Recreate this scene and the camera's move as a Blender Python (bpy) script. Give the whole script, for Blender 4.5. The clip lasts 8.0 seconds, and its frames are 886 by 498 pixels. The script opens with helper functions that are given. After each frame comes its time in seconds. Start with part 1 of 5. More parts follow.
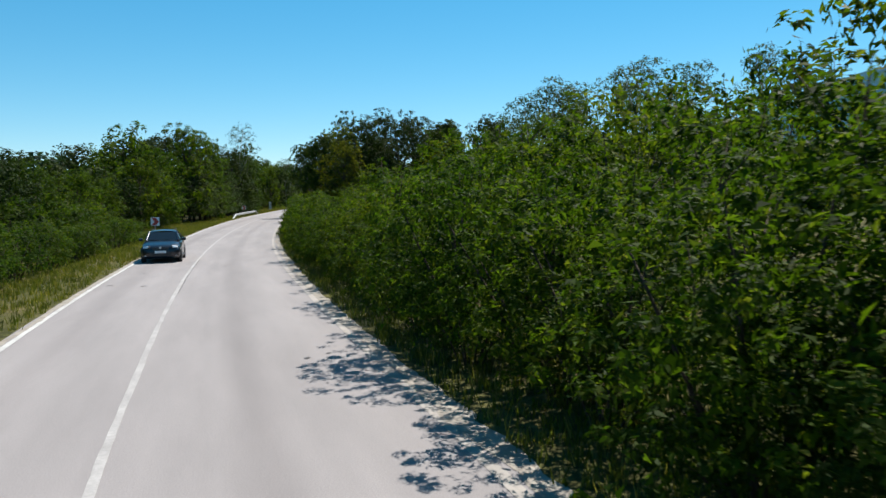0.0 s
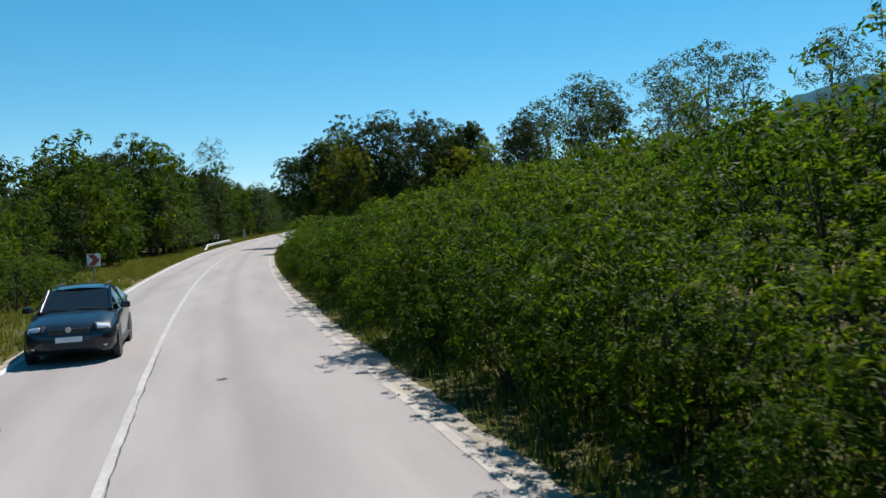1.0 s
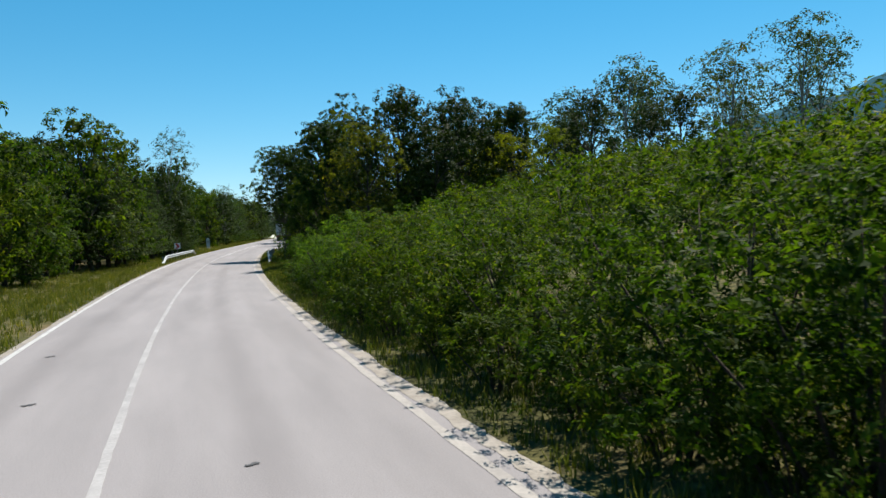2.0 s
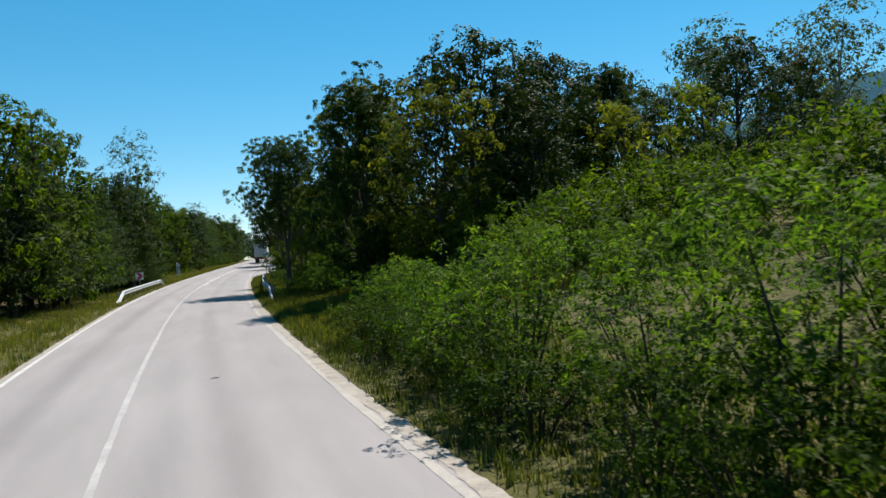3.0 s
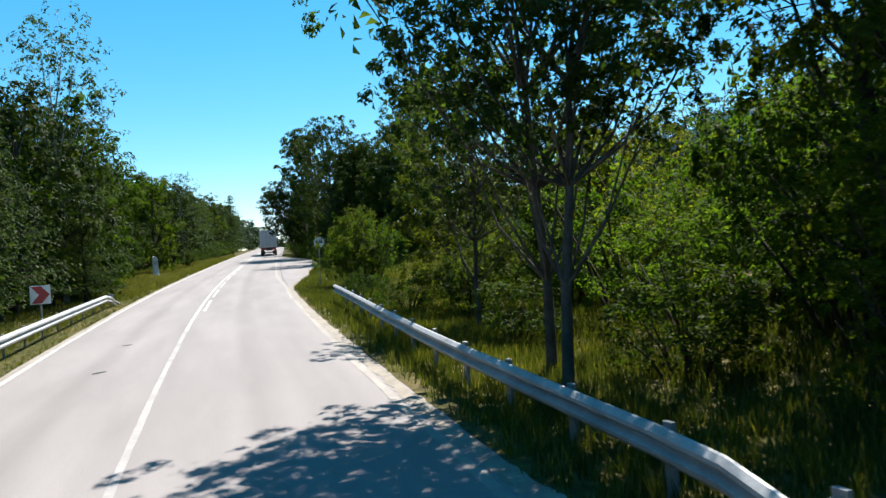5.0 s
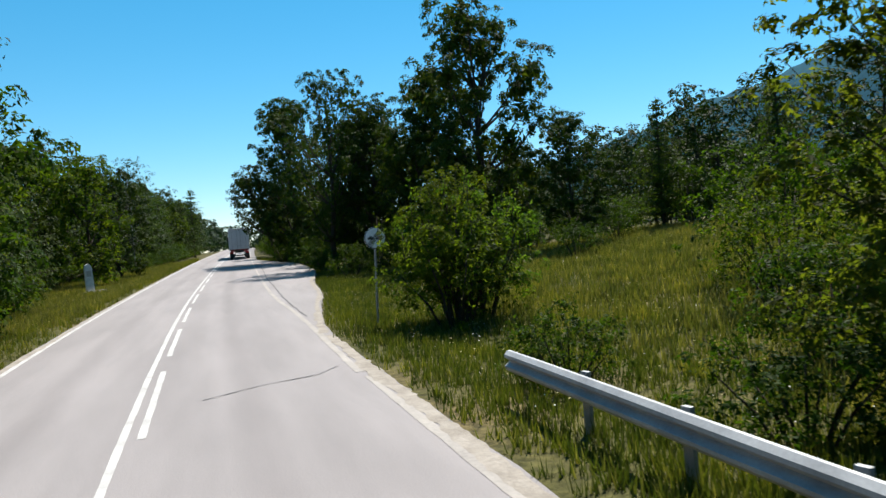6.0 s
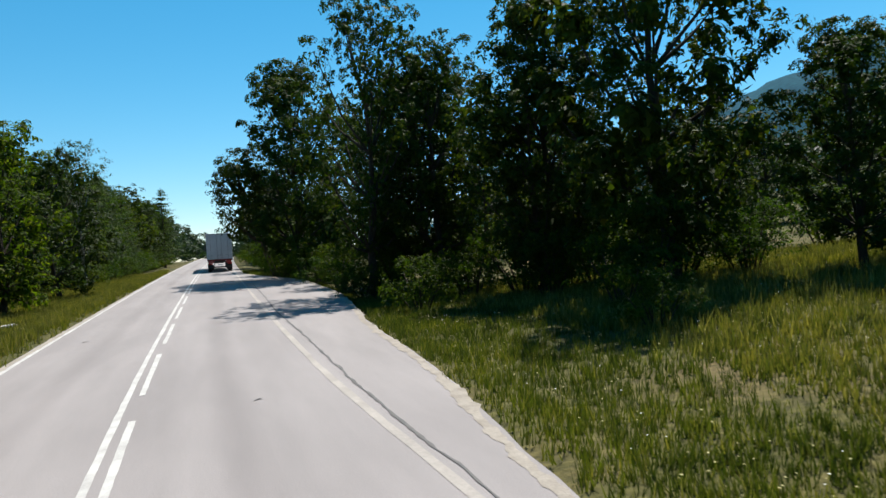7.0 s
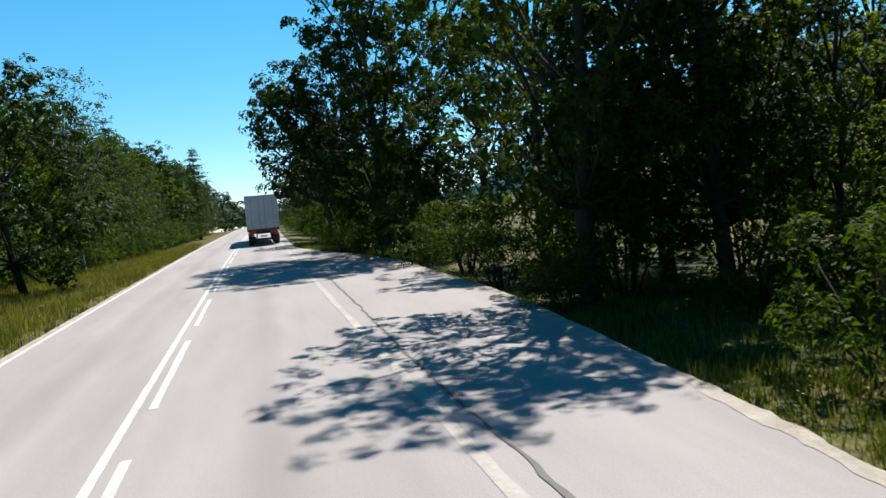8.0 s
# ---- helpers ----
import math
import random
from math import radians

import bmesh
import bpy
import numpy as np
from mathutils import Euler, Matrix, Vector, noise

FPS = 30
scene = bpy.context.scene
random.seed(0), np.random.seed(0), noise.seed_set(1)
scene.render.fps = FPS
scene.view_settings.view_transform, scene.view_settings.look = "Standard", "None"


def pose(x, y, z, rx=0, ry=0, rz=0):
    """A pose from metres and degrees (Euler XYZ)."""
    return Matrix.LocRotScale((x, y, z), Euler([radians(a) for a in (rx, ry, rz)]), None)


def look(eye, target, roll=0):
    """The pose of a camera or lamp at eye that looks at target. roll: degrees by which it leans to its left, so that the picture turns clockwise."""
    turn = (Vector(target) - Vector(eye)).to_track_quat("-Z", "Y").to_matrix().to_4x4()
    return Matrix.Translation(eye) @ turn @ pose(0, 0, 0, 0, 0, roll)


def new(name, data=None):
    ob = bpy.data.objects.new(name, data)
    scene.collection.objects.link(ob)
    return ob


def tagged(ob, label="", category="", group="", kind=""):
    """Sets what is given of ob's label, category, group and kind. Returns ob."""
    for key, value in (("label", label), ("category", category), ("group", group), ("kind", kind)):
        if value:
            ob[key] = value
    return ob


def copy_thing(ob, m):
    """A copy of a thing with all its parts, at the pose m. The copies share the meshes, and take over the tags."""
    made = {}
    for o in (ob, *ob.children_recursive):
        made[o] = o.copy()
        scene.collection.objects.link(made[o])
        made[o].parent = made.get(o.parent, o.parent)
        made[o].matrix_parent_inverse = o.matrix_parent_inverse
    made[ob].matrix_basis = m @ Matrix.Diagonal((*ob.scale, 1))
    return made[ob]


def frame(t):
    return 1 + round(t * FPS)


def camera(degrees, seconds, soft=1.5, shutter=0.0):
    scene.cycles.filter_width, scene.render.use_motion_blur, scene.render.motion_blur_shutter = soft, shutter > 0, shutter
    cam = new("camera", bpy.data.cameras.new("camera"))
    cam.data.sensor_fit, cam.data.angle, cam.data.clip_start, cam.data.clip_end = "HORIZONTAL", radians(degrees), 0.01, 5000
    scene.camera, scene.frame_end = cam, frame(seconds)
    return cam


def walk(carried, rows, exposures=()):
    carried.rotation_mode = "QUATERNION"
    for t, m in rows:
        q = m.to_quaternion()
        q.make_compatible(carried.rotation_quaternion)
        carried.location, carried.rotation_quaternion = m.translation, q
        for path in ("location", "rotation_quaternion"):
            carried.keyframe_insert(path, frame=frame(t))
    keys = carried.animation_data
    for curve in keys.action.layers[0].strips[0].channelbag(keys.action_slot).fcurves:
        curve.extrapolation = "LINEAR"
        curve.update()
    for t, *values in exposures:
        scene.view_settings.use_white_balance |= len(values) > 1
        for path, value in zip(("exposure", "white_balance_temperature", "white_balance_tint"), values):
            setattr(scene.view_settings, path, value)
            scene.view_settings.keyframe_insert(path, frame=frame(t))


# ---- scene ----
cam = camera(59.3, 8.0, shutter=0.04)
PATH = [
    (0, (-0.009, 0.061, 2.589), (0.578, 1.97, 2.475), -1.2),
    (0.5, (-0.060, 9.856, 2.558), (0.553, 11.758, 2.474), -4.0),
    (1, (0.021, 20.091, 2.579), (0.689, 21.977, 2.523), -2.7),
    (1.5, (0.211, 30.022, 2.588), (0.949, 31.887, 2.555), -0.8),
    (2.8, (1.849, 54.503, 2.913), (2.673, 56.326, 2.909), -3.9),
    (3, (2.265, 58.426, 3.045), (3.102, 60.244, 3.056), -3.6),
    (3.5, (3.244, 68.487, 3.046), (4.082, 70.304, 3.077), -3.3),
    (4, (4.430, 78.273, 3.327), (5.267, 80.089, 3.298), -4.8),
    (4.5, (5.655, 87.8, 3.487), (6.511, 89.607, 3.462), -4.3),
    (5, (7.158, 97.975, 3.603), (8.021, 99.777, 3.589), -3.5),
    (5.2, (7.690, 102.097, 3.624), (8.572, 103.889, 3.602), -4.0),
    (6.3, (11.607, 123.778, 3.998), (12.576, 125.536, 3.98), -4.1),
    (6.5, (12.275, 127.4, 4.058), (13.256, 129.15, 4.044), -4.0),
    (7, (14.500, 137.476, 4.295), (15.504, 139.203, 4.292), -3.8),
    (7.5, (16.819, 147.438, 4.398), (17.781, 149.186, 4.351), -4.9),
    (8, (19.370, 157.163, 4.497), (20.275, 158.936, 4.408), -5.3),
]
walk(cam, [(t, look(eye, target, roll)) for t, eye, target, roll in PATH], [(0.0, 0.95), (0.5, 0.88), (1.5, 0.9), (3.0, 0.94), (3.5, 0.98), (4.0, 1.28), (4.5, 1.38), (5.2, 1.38), (6.5, 0.95), (7.5, 1.08), (8.0, 1.2)])

# ---- light ----
SUN_AZ, SUN_EL = 50.0, 57.0     # degrees from +y towards +x, degrees above the horizon
world = bpy.data.worlds.new("world")
scene.world = world
world.use_nodes = True
wn = world.node_tree.nodes
sky = wn.new("ShaderNodeTexSky")
sky.sky_type, sky.sun_disc = "NISHITA", False
sky.sun_elevation, sky.sun_rotation = radians(SUN_EL), radians(SUN_AZ)
sky.altitude, sky.air_density, sky.dust_density, sky.ozone_density = 600, 0.9, 0.0, 4.0
wn["Background"].inputs[1].default_value = 0.112
clear = wn.new("ShaderNodeHueSaturation")
clear.inputs["Saturation"].default_value, clear.inputs["Hue"].default_value = 1.52, 0.482
even = wn.new("ShaderNodeGamma")
even.inputs["Gamma"].default_value = 0.75
world.node_tree.links.new(sky.outputs[0], even.inputs["Color"])
world.node_tree.links.new(even.outputs[0], clear.inputs["Color"])
world.node_tree.links.new(clear.outputs[0], wn["Background"].inputs[0])
sun = new("sun", bpy.data.lights.new("sun", "SUN"))
sun.data.energy, sun.data.angle, sun.data.color = 5.0, radians(0.53), (1.0, 0.95, 0.88)
sun_from = Vector((math.sin(radians(SUN_AZ)) * math.cos(radians(SUN_EL)), math.cos(radians(SUN_AZ)) * math.cos(radians(SUN_EL)), math.sin(radians(SUN_EL))))
sun.matrix_world = look(tuple(sun_from * 60), (0, 0, 0))


# ---- materials ----
def material(name):
    m = bpy.data.materials.new(name)
    m.use_nodes = True
    return m, m.node_tree.nodes, m.node_tree.links, m.node_tree.nodes["Principled BSDF"]


def ramp_node(nodes, stops):
    r = nodes.new("ShaderNodeValToRGB")
    while len(r.color_ramp.elements) < len(stops):
        r.color_ramp.elements.new(0.5)
    for e, (p, c) in zip(r.color_ramp.elements, stops):
        e.position, e.color = p, (*c, 1)
    return r


def noise_node(nodes, links, coord, scale, detail=4.0, rough=0.6):
    n = nodes.new("ShaderNodeTexNoise")
    n.inputs["Scale"].default_value, n.inputs["Detail"].default_value, n.inputs["Roughness"].default_value = scale, detail, rough
    links.new(coord, n.inputs["Vector"])
    return n


def mix_node(nodes, links, kind, fac, a, b):
    m = nodes.new("ShaderNodeMix")
    m.data_type, m.blend_type = "RGBA", kind
    for slot, v in ((0, fac), (6, a), (7, b)):
        if isinstance(v, (int, float)):
            m.inputs[slot].default_value = v
        elif isinstance(v, tuple):
            m.inputs[slot].default_value = (*v, 1)
        else:
            links.new(v, m.inputs[slot])
    return m.outputs[2]


def worn(name, low, high, scale=3.0, fine=40.0, rough=0.6, metal=0.0, bump=0.1, spec=0.5):
    """A surface whose colour wanders between two tones at two scales, with fine relief."""
    m, n, l, p = material(name)
    c = n.new("ShaderNodeTexCoord").outputs["Object"]
    a, b = noise_node(n, l, c, scale), noise_node(n, l, c, fine, 3.0)
    r = ramp_node(n, [(0.3, low), (0.7, high)])
    l.new(a.outputs[0], r.inputs[0])
    r2 = ramp_node(n, [(0.25, (0.72, 0.72, 0.72)), (0.75, (1.1, 1.1, 1.1))])
    l.new(b.outputs[0], r2.inputs[0])
    l.new(mix_node(n, l, "MULTIPLY", 0.7, r.outputs[0], r2.outputs[0]), p.inputs["Base Color"])
    p.inputs["Roughness"].default_value, p.inputs["Metallic"].default_value = rough, metal
    p.inputs["Specular IOR Level"].default_value = spec
    if bump:
        bn = n.new("ShaderNodeBump")
        bn.inputs["Strength"].default_value, bn.inputs["Distance"].default_value = bump, 0.02
        l.new(b.outputs[0], bn.inputs["Height"])
        l.new(bn.outputs[0], p.inputs["Normal"])
    return m


def leaf(name, dark, light, dry=None, lit=0.35, gloss=0.05):
    """Leaves: each one has its own tone, each plant its own cast; light comes partly through."""
    m, n, l, p = material(name)
    g = n.new("ShaderNodeNewGeometry")
    stops = [(0.0, dark), (0.75, light)] + ([(1.0, dry)] if dry else [])
    r = ramp_node(n, stops)
    l.new(g.outputs["Random Per Island"], r.inputs[0])
    ob = n.new("ShaderNodeObjectInfo")
    cast = ramp_node(n, [(0.0, (0.72, 0.85, 0.8)), (0.5, (1, 1, 1)), (1.0, (1.25, 1.1, 0.85))])
    l.new(ob.outputs["Random"], cast.inputs[0])
    shoots = noise_node(n, l, n.new("ShaderNodeTexCoord").outputs["Object"], 0.8, 2.0)
    age = ramp_node(n, [(0.34, (0.62, 0.68, 0.78)), (0.5, (1, 1, 1)), (0.68, (1.38, 1.28, 0.95))])
    l.new(shoots.outputs[0], age.inputs[0])
    tint = mix_node(n, l, "MULTIPLY", 1.0, mix_node(n, l, "MULTIPLY", 1.0, r.outputs[0], cast.outputs[0]), age.outputs[0])
    l.new(mix_node(n, l, "MULTIPLY", 1.0, tint, (0.80, 0.84, 0.64)), p.inputs["Base Color"])
    p.inputs["Roughness"].default_value, p.inputs["Specular IOR Level"].default_value = 0.62, gloss
    tr = n.new("ShaderNodeBsdfTranslucent")
    l.new(mix_node(n, l, "MULTIPLY", 1.0, tint, (1.7, 1.95, 0.6)), tr.inputs[0])
    ms = n.new("ShaderNodeMixShader")
    ms.inputs[0].default_value = lit
    l.new(p.outputs[0], ms.inputs[1])
    l.new(tr.outputs[0], ms.inputs[2])
    l.new(ms.outputs[0], n["Material Output"].inputs[0])
    return m


def asphalt_material():
    """Sun-bleached asphalt: aggregate, broad stains, two polished wheel tracks to each lane, along the strip's own (across, along) map."""
    m, n, l, p = material("asphalt")
    uv = n.new("ShaderNodeUVMap").outputs[0]
    sep = n.new("ShaderNodeSeparateXYZ")
    l.new(uv, sep.inputs[0])
    long = n.new("ShaderNodeMapping")
    long.inputs["Scale"].default_value = (1.0, 0.16, 1)
    l.new(uv, long.inputs[0])
    big = noise_node(n, l, long.outputs[0], 0.8, 5.0)
    stretch = n.new("ShaderNodeMapping")
    stretch.inputs["Scale"].default_value = (0.9, 0.012, 1)
    l.new(uv, stretch.inputs[0])
    tracks = noise_node(n, l, stretch.outputs[0], 1.0, 2.0)
    fine = noise_node(n, l, uv, 60.0, 2.0)
    base = ramp_node(n, [(0.3, (0.186, 0.172, 0.169)), (0.7, (0.236, 0.218, 0.214))])
    l.new(big.outputs[0], base.inputs[0])
    t = ramp_node(n, [(0.3, (0.93, 0.925, 0.92)), (0.7, (1.05, 1.045, 1.04))])
    l.new(tracks.outputs[0], t.inputs[0])
    f = ramp_node(n, [(0.3, (0.78, 0.78, 0.78)), (0.7, (1.15, 1.15, 1.15))])
    l.new(fine.outputs[0], f.inputs[0])
    c = mix_node(n, l, "MULTIPLY", 1.0, base.outputs[0], t.outputs[0])
    for middle in (0.55, -2.75):
        off, width = n.new("ShaderNodeMath"), n.new("ShaderNodeMath")
        off.operation, off.inputs[1].default_value, width.operation = "SUBTRACT", middle, "ABSOLUTE"
        l.new(sep.outputs[0], off.inputs[0])
        l.new(off.outputs[0], width.inputs[0])
        oil = ramp_node(n, [(0.0, (0.86, 0.855, 0.855)), (0.5, (1, 1, 1))])
        oil.color_ramp.interpolation = "EASE"
        l.new(width.outputs[0], oil.inputs[0])
        c = mix_node(n, l, "MULTIPLY", 1.0, c, oil.outputs[0])
    l.new(mix_node(n, l, "MULTIPLY", 0.8, c, f.outputs[0]), p.inputs["Base Color"])
    p.inputs["Roughness"].default_value, p.inputs["Specular IOR Level"].default_value = 0.85, 0.25
    bn = n.new("ShaderNodeBump")
    bn.inputs["Strength"].default_value, bn.inputs["Distance"].default_value = 0.35, 0.01
    l.new(fine.outputs[0], bn.inputs["Height"])
    l.new(bn.outputs[0], p.inputs["Normal"])
    return m


def ground_material():
    m, n, l, p = material("soil_and_turf")
    c = n.new("ShaderNodeTexCoord").outputs["Object"]
    a, b = noise_node(n, l, c, 0.25, 6.0), noise_node(n, l, c, 6.0, 5.0)
    r = ramp_node(n, [(0.3, (0.040, 0.046, 0.014)), (0.52, (0.072, 0.070, 0.026)), (0.72, (0.125, 0.100, 0.052))])
    l.new(a.outputs[0], r.inputs[0])
    r2 = ramp_node(n, [(0.3, (0.32, 0.34, 0.3)), (0.7, (1.4, 1.3, 1.15))])
    l.new(b.outputs[0], r2.inputs[0])
    l.new(mix_node(n, l, "MULTIPLY", 1.0, r.outputs[0], r2.outputs[0]), p.inputs["Base Color"])
    p.inputs["Roughness"].default_value, p.inputs["Specular IOR Level"].default_value = 0.95, 0.1
    bn = n.new("ShaderNodeBump")
    bn.inputs["Strength"].default_value, bn.inputs["Distance"].default_value = 0.6, 0.08
    l.new(b.outputs[0], bn.inputs["Height"])
    l.new(bn.outputs[0], p.inputs["Normal"])
    return m


def plain(name, color, rough=0.5, metal=0.0, spec=0.5, emit=0.0):
    m, n, l, p = material(name)
    p.inputs["Base Color"].default_value = (*color, 1)
    p.inputs["Roughness"].default_value, p.inputs["Metallic"].default_value = rough, metal
    p.inputs["Specular IOR Level"].default_value = spec
    return m


ASPHALT, GROUND = asphalt_material(), ground_material()
PAINT = worn("road_paint", (0.3040, 0.2964, 0.2812), (0.4560, 0.4484, 0.4256), 2.0, 25.0, 0.75, 0, 0.2, 0.3)
WORN_PAINT = worn("worn_road_paint", (0.240, 0.228, 0.220), (0.335, 0.321, 0.308), 1.6, 20.0, 0.8, 0, 0.2, 0.3)
FADED = worn("faded_road_paint", (0.225, 0.205, 0.185), (0.315, 0.288, 0.255), 1.2, 18.0, 0.8, 0, 0.2, 0.3)
DUST = worn("sandy_shoulder", (0.205, 0.180, 0.150), (0.315, 0.285, 0.245), 2.5, 22.0, 0.95, 0, 0.6, 0.1)
TAR = worn("tar", (0.0228, 0.0228, 0.0228), (0.0532, 0.0494, 0.0456), 3.0, 30.0, 0.7)
BARK = worn("bark", (0.0266, 0.0213, 0.0152), (0.0684, 0.0555, 0.0418), 2.0, 18.0, 0.95, 0, 0.8, 0.1)
PALE_BARK = worn("pale_bark", (0.1216, 0.1064, 0.0912), (0.3192, 0.3040, 0.2812), 3.0, 14.0, 0.9, 0, 0.4, 0.2)
OAK_LEAF = leaf("oak_leaf", (0.0217, 0.0383, 0.0069), (0.0392, 0.0626, 0.0108), (0.0707, 0.0735, 0.0134), 0.22)
DARK_LEAF = leaf("dark_oak_leaf", (0.0152, 0.0274, 0.0068), (0.0279, 0.0442, 0.0099), None, 0.14)
MAPLE_LEAF = leaf("maple_leaf", (0.0500, 0.0640, 0.0074), (0.0900, 0.1030, 0.0114), (0.1180, 0.1240, 0.0170), 0.55)
ASH_LEAF = leaf("ash_leaf", (0.0194, 0.0323, 0.0194), (0.0452, 0.0646, 0.0388), None, 0.35)
SHRUB_LEAF = leaf("acacia_leaf", (0.0143, 0.0290, 0.0029), (0.0495, 0.0810, 0.0064), (0.0886, 0.0965, 0.0171), 0.42)
HEDGE_LEAF = leaf("hedge_leaf", (0.0214, 0.0415, 0.0055), (0.0386, 0.0638, 0.0085), (0.0643, 0.0766, 0.0127), 0.35)
FRESH_LEAF = leaf("fresh_leaf", (0.027, 0.055, 0.008), (0.060, 0.100, 0.014), (0.090, 0.115, 0.022), 0.48)
OLIVE_LEAF = leaf("olive_green_leaf", (0.0400, 0.0480, 0.0080), (0.0750, 0.0830, 0.0130), (0.1050, 0.1000, 0.0180), 0.55)
SLIM_LEAF = leaf("grey_green_leaf", (0.0260, 0.0410, 0.0130), (0.0560, 0.0750, 0.0240), (0.0800, 0.0900, 0.0260), 0.42)
NEEDLE = leaf("needle", (0.0170, 0.0340, 0.0120), (0.0480, 0.0740, 0.0220), None, 0.25)
GRASS = leaf("grass_blade", (0.0380, 0.0520, 0.0114), (0.0950, 0.1020, 0.0228), (0.2128, 0.1748, 0.0760), 0.25, 0.12)
VERGE_GRASS = leaf("verge_grass_blade", (0.0532, 0.0760, 0.0137), (0.1216, 0.1254, 0.0304), (0.2432, 0.2052, 0.0836), 0.22, 0.12)
DRY_GRASS = leaf("dry_grass_blade", (0.0836, 0.0912, 0.0228), (0.1824, 0.1520, 0.0608), (0.3040, 0.2432, 0.1216), 0.22, 0.12)
STRAW = worn("straw_heads", (0.30, 0.26, 0.09), (0.52, 0.46, 0.20), 6.0, 40.0, 0.8, 0, 0)
PETAL = worn("white_petals", (0.55, 0.55, 0.50), (0.75, 0.75, 0.70), 6.0, 40.0, 0.7, 0, 0)
STEEL = worn("galvanised_steel", (0.24, 0.25, 0.255), (0.40, 0.41, 0.41), 1.5, 30.0, 0.6, 0.2, 0.05)
GREY_STEEL = worn("grey_post_steel", (0.20, 0.21, 0.215), (0.33, 0.34, 0.34), 4.0, 40.0, 0.55, 0.3, 0.05)
SIGN_WHITE = worn("sign_white", (0.66, 0.67, 0.68), (0.78, 0.79, 0.8), 4.0, 30.0, 0.35, 0, 0)
SIGN_RED = worn("sign_red", (0.36, 0.02, 0.02), (0.5, 0.035, 0.03), 4.0, 30.0, 0.35, 0, 0)
SIGN_BLACK = worn("sign_black", (0.012, 0.012, 0.013), (0.03, 0.03, 0.032), 5.0, 30.0, 0.4, 0, 0)
STONE = worn("marker_stone", (0.45, 0.45, 0.44), (0.66, 0.66, 0.65), 3.0, 25.0, 0.85, 0, 0.4)
CONCRETE = worn("concrete", (0.28, 0.27, 0.25), (0.42, 0.41, 0.38), 2.0, 20.0, 0.9, 0, 0.4)
TRAILER = worn("trailer_white", (0.46, 0.48, 0.50), (0.58, 0.60, 0.61), 0.7, 12.0, 0.45, 0, 0.03)
TRAILER_SIDE = worn("trailer_tarpaulin", (0.55, 0.57, 0.58), (0.7, 0.71, 0.72), 0.6, 10.0, 0.55, 0, 0.05)
CHASSIS = worn("chassis_black", (0.015, 0.015, 0.016), (0.05, 0.045, 0.04), 2.0, 15.0, 0.6)
RUBBER = worn("tyre_rubber", (0.012, 0.012, 0.012), (0.035, 0.033, 0.03), 5.0, 40.0, 0.85, 0, 0.2)
RIM = worn("wheel_alloy", (0.35, 0.36, 0.37), (0.55, 0.56, 0.57), 6.0, 30.0, 0.35, 0.9, 0)
CAR_PAINT = plain("dark_blue_car_paint", (0.006, 0.009, 0.016), 0.28, 0.2, 0.4)
CAR_PAINT.node_tree.nodes["Principled BSDF"].inputs["Coat Weight"].default_value = 0.6
GLASS_DARK = plain("tinted_glass", (0.008, 0.011, 0.014), 0.04, 0.0, 0.32)
LAMP_GLASS = plain("lamp_glass", (0.75, 0.78, 0.8), 0.08, 0.3, 0.8)
RED_LENS = plain("red_lens", (0.35, 0.01, 0.01), 0.2, 0.0, 0.6)
BLACK_PLASTIC = worn("black_plastic", (0.012, 0.012, 0.012), (0.03, 0.03, 0.03), 8.0, 40.0, 0.55)
FOREST = leaf("far_forest", (0.0152, 0.0342, 0.0228), (0.0304, 0.0532, 0.0342), None, 0.2, 0.1)
# forest green pushed to blue: the haze of distance is put into the colour
HAZY_MOUNTAIN = worn("hazy_wooded_mountain", (0.010, 0.048, 0.072), (0.016, 0.070, 0.096), 0.01, 0.08, 0.95, 0, 0.0, 0.02)
GREY_BARK = worn("grey_bark", (0.0456, 0.0395, 0.0327), (0.1292, 0.1178, 0.1026), 2.0, 16.0, 0.95, 0, 0.7, 0.1)


# ---- the road's line ----
def xr(y):
    """Where the driven line runs."""
    c = np.clip(y, 0, 162)
    v = ((-7.874e-7 * c + 9.8965e-4) * c - 0.0166934) * c + 0.0523
    return v + np.where(y > 162, (y - 162) * 0.2403 + 1.1e-4 * np.minimum(y - 162, 300) ** 2, 0.0) + np.where(y < 0, -0.0167 * y, 0.0)


def zr(y):
    """The height of the road."""
    c = np.clip(y, 0, 162)
    far = np.maximum(y - 162, 0)
    return (4.129e-5 * c + 0.007067) * c - 0.06 + 0.0204 * np.minimum(far, 160) + np.where(y < 0, 0.007 * y, 0)


def ease(v, a, b):
    t = np.clip((v - a) / (b - a), 0, 1)
    return t * t * (3 - 2 * t)


def left_edge(y):
    return -3.72 - 0.75 * ease(y, 50, 125)


def right_edge(y):
    """The asphalt's edge, with the lay-by that widens it."""
    return 3.0 + 1.9 * ease(y, 136, 156) + 1.8 * ease(y, 154, 176) - 3.6 * ease(y, 186, 212)


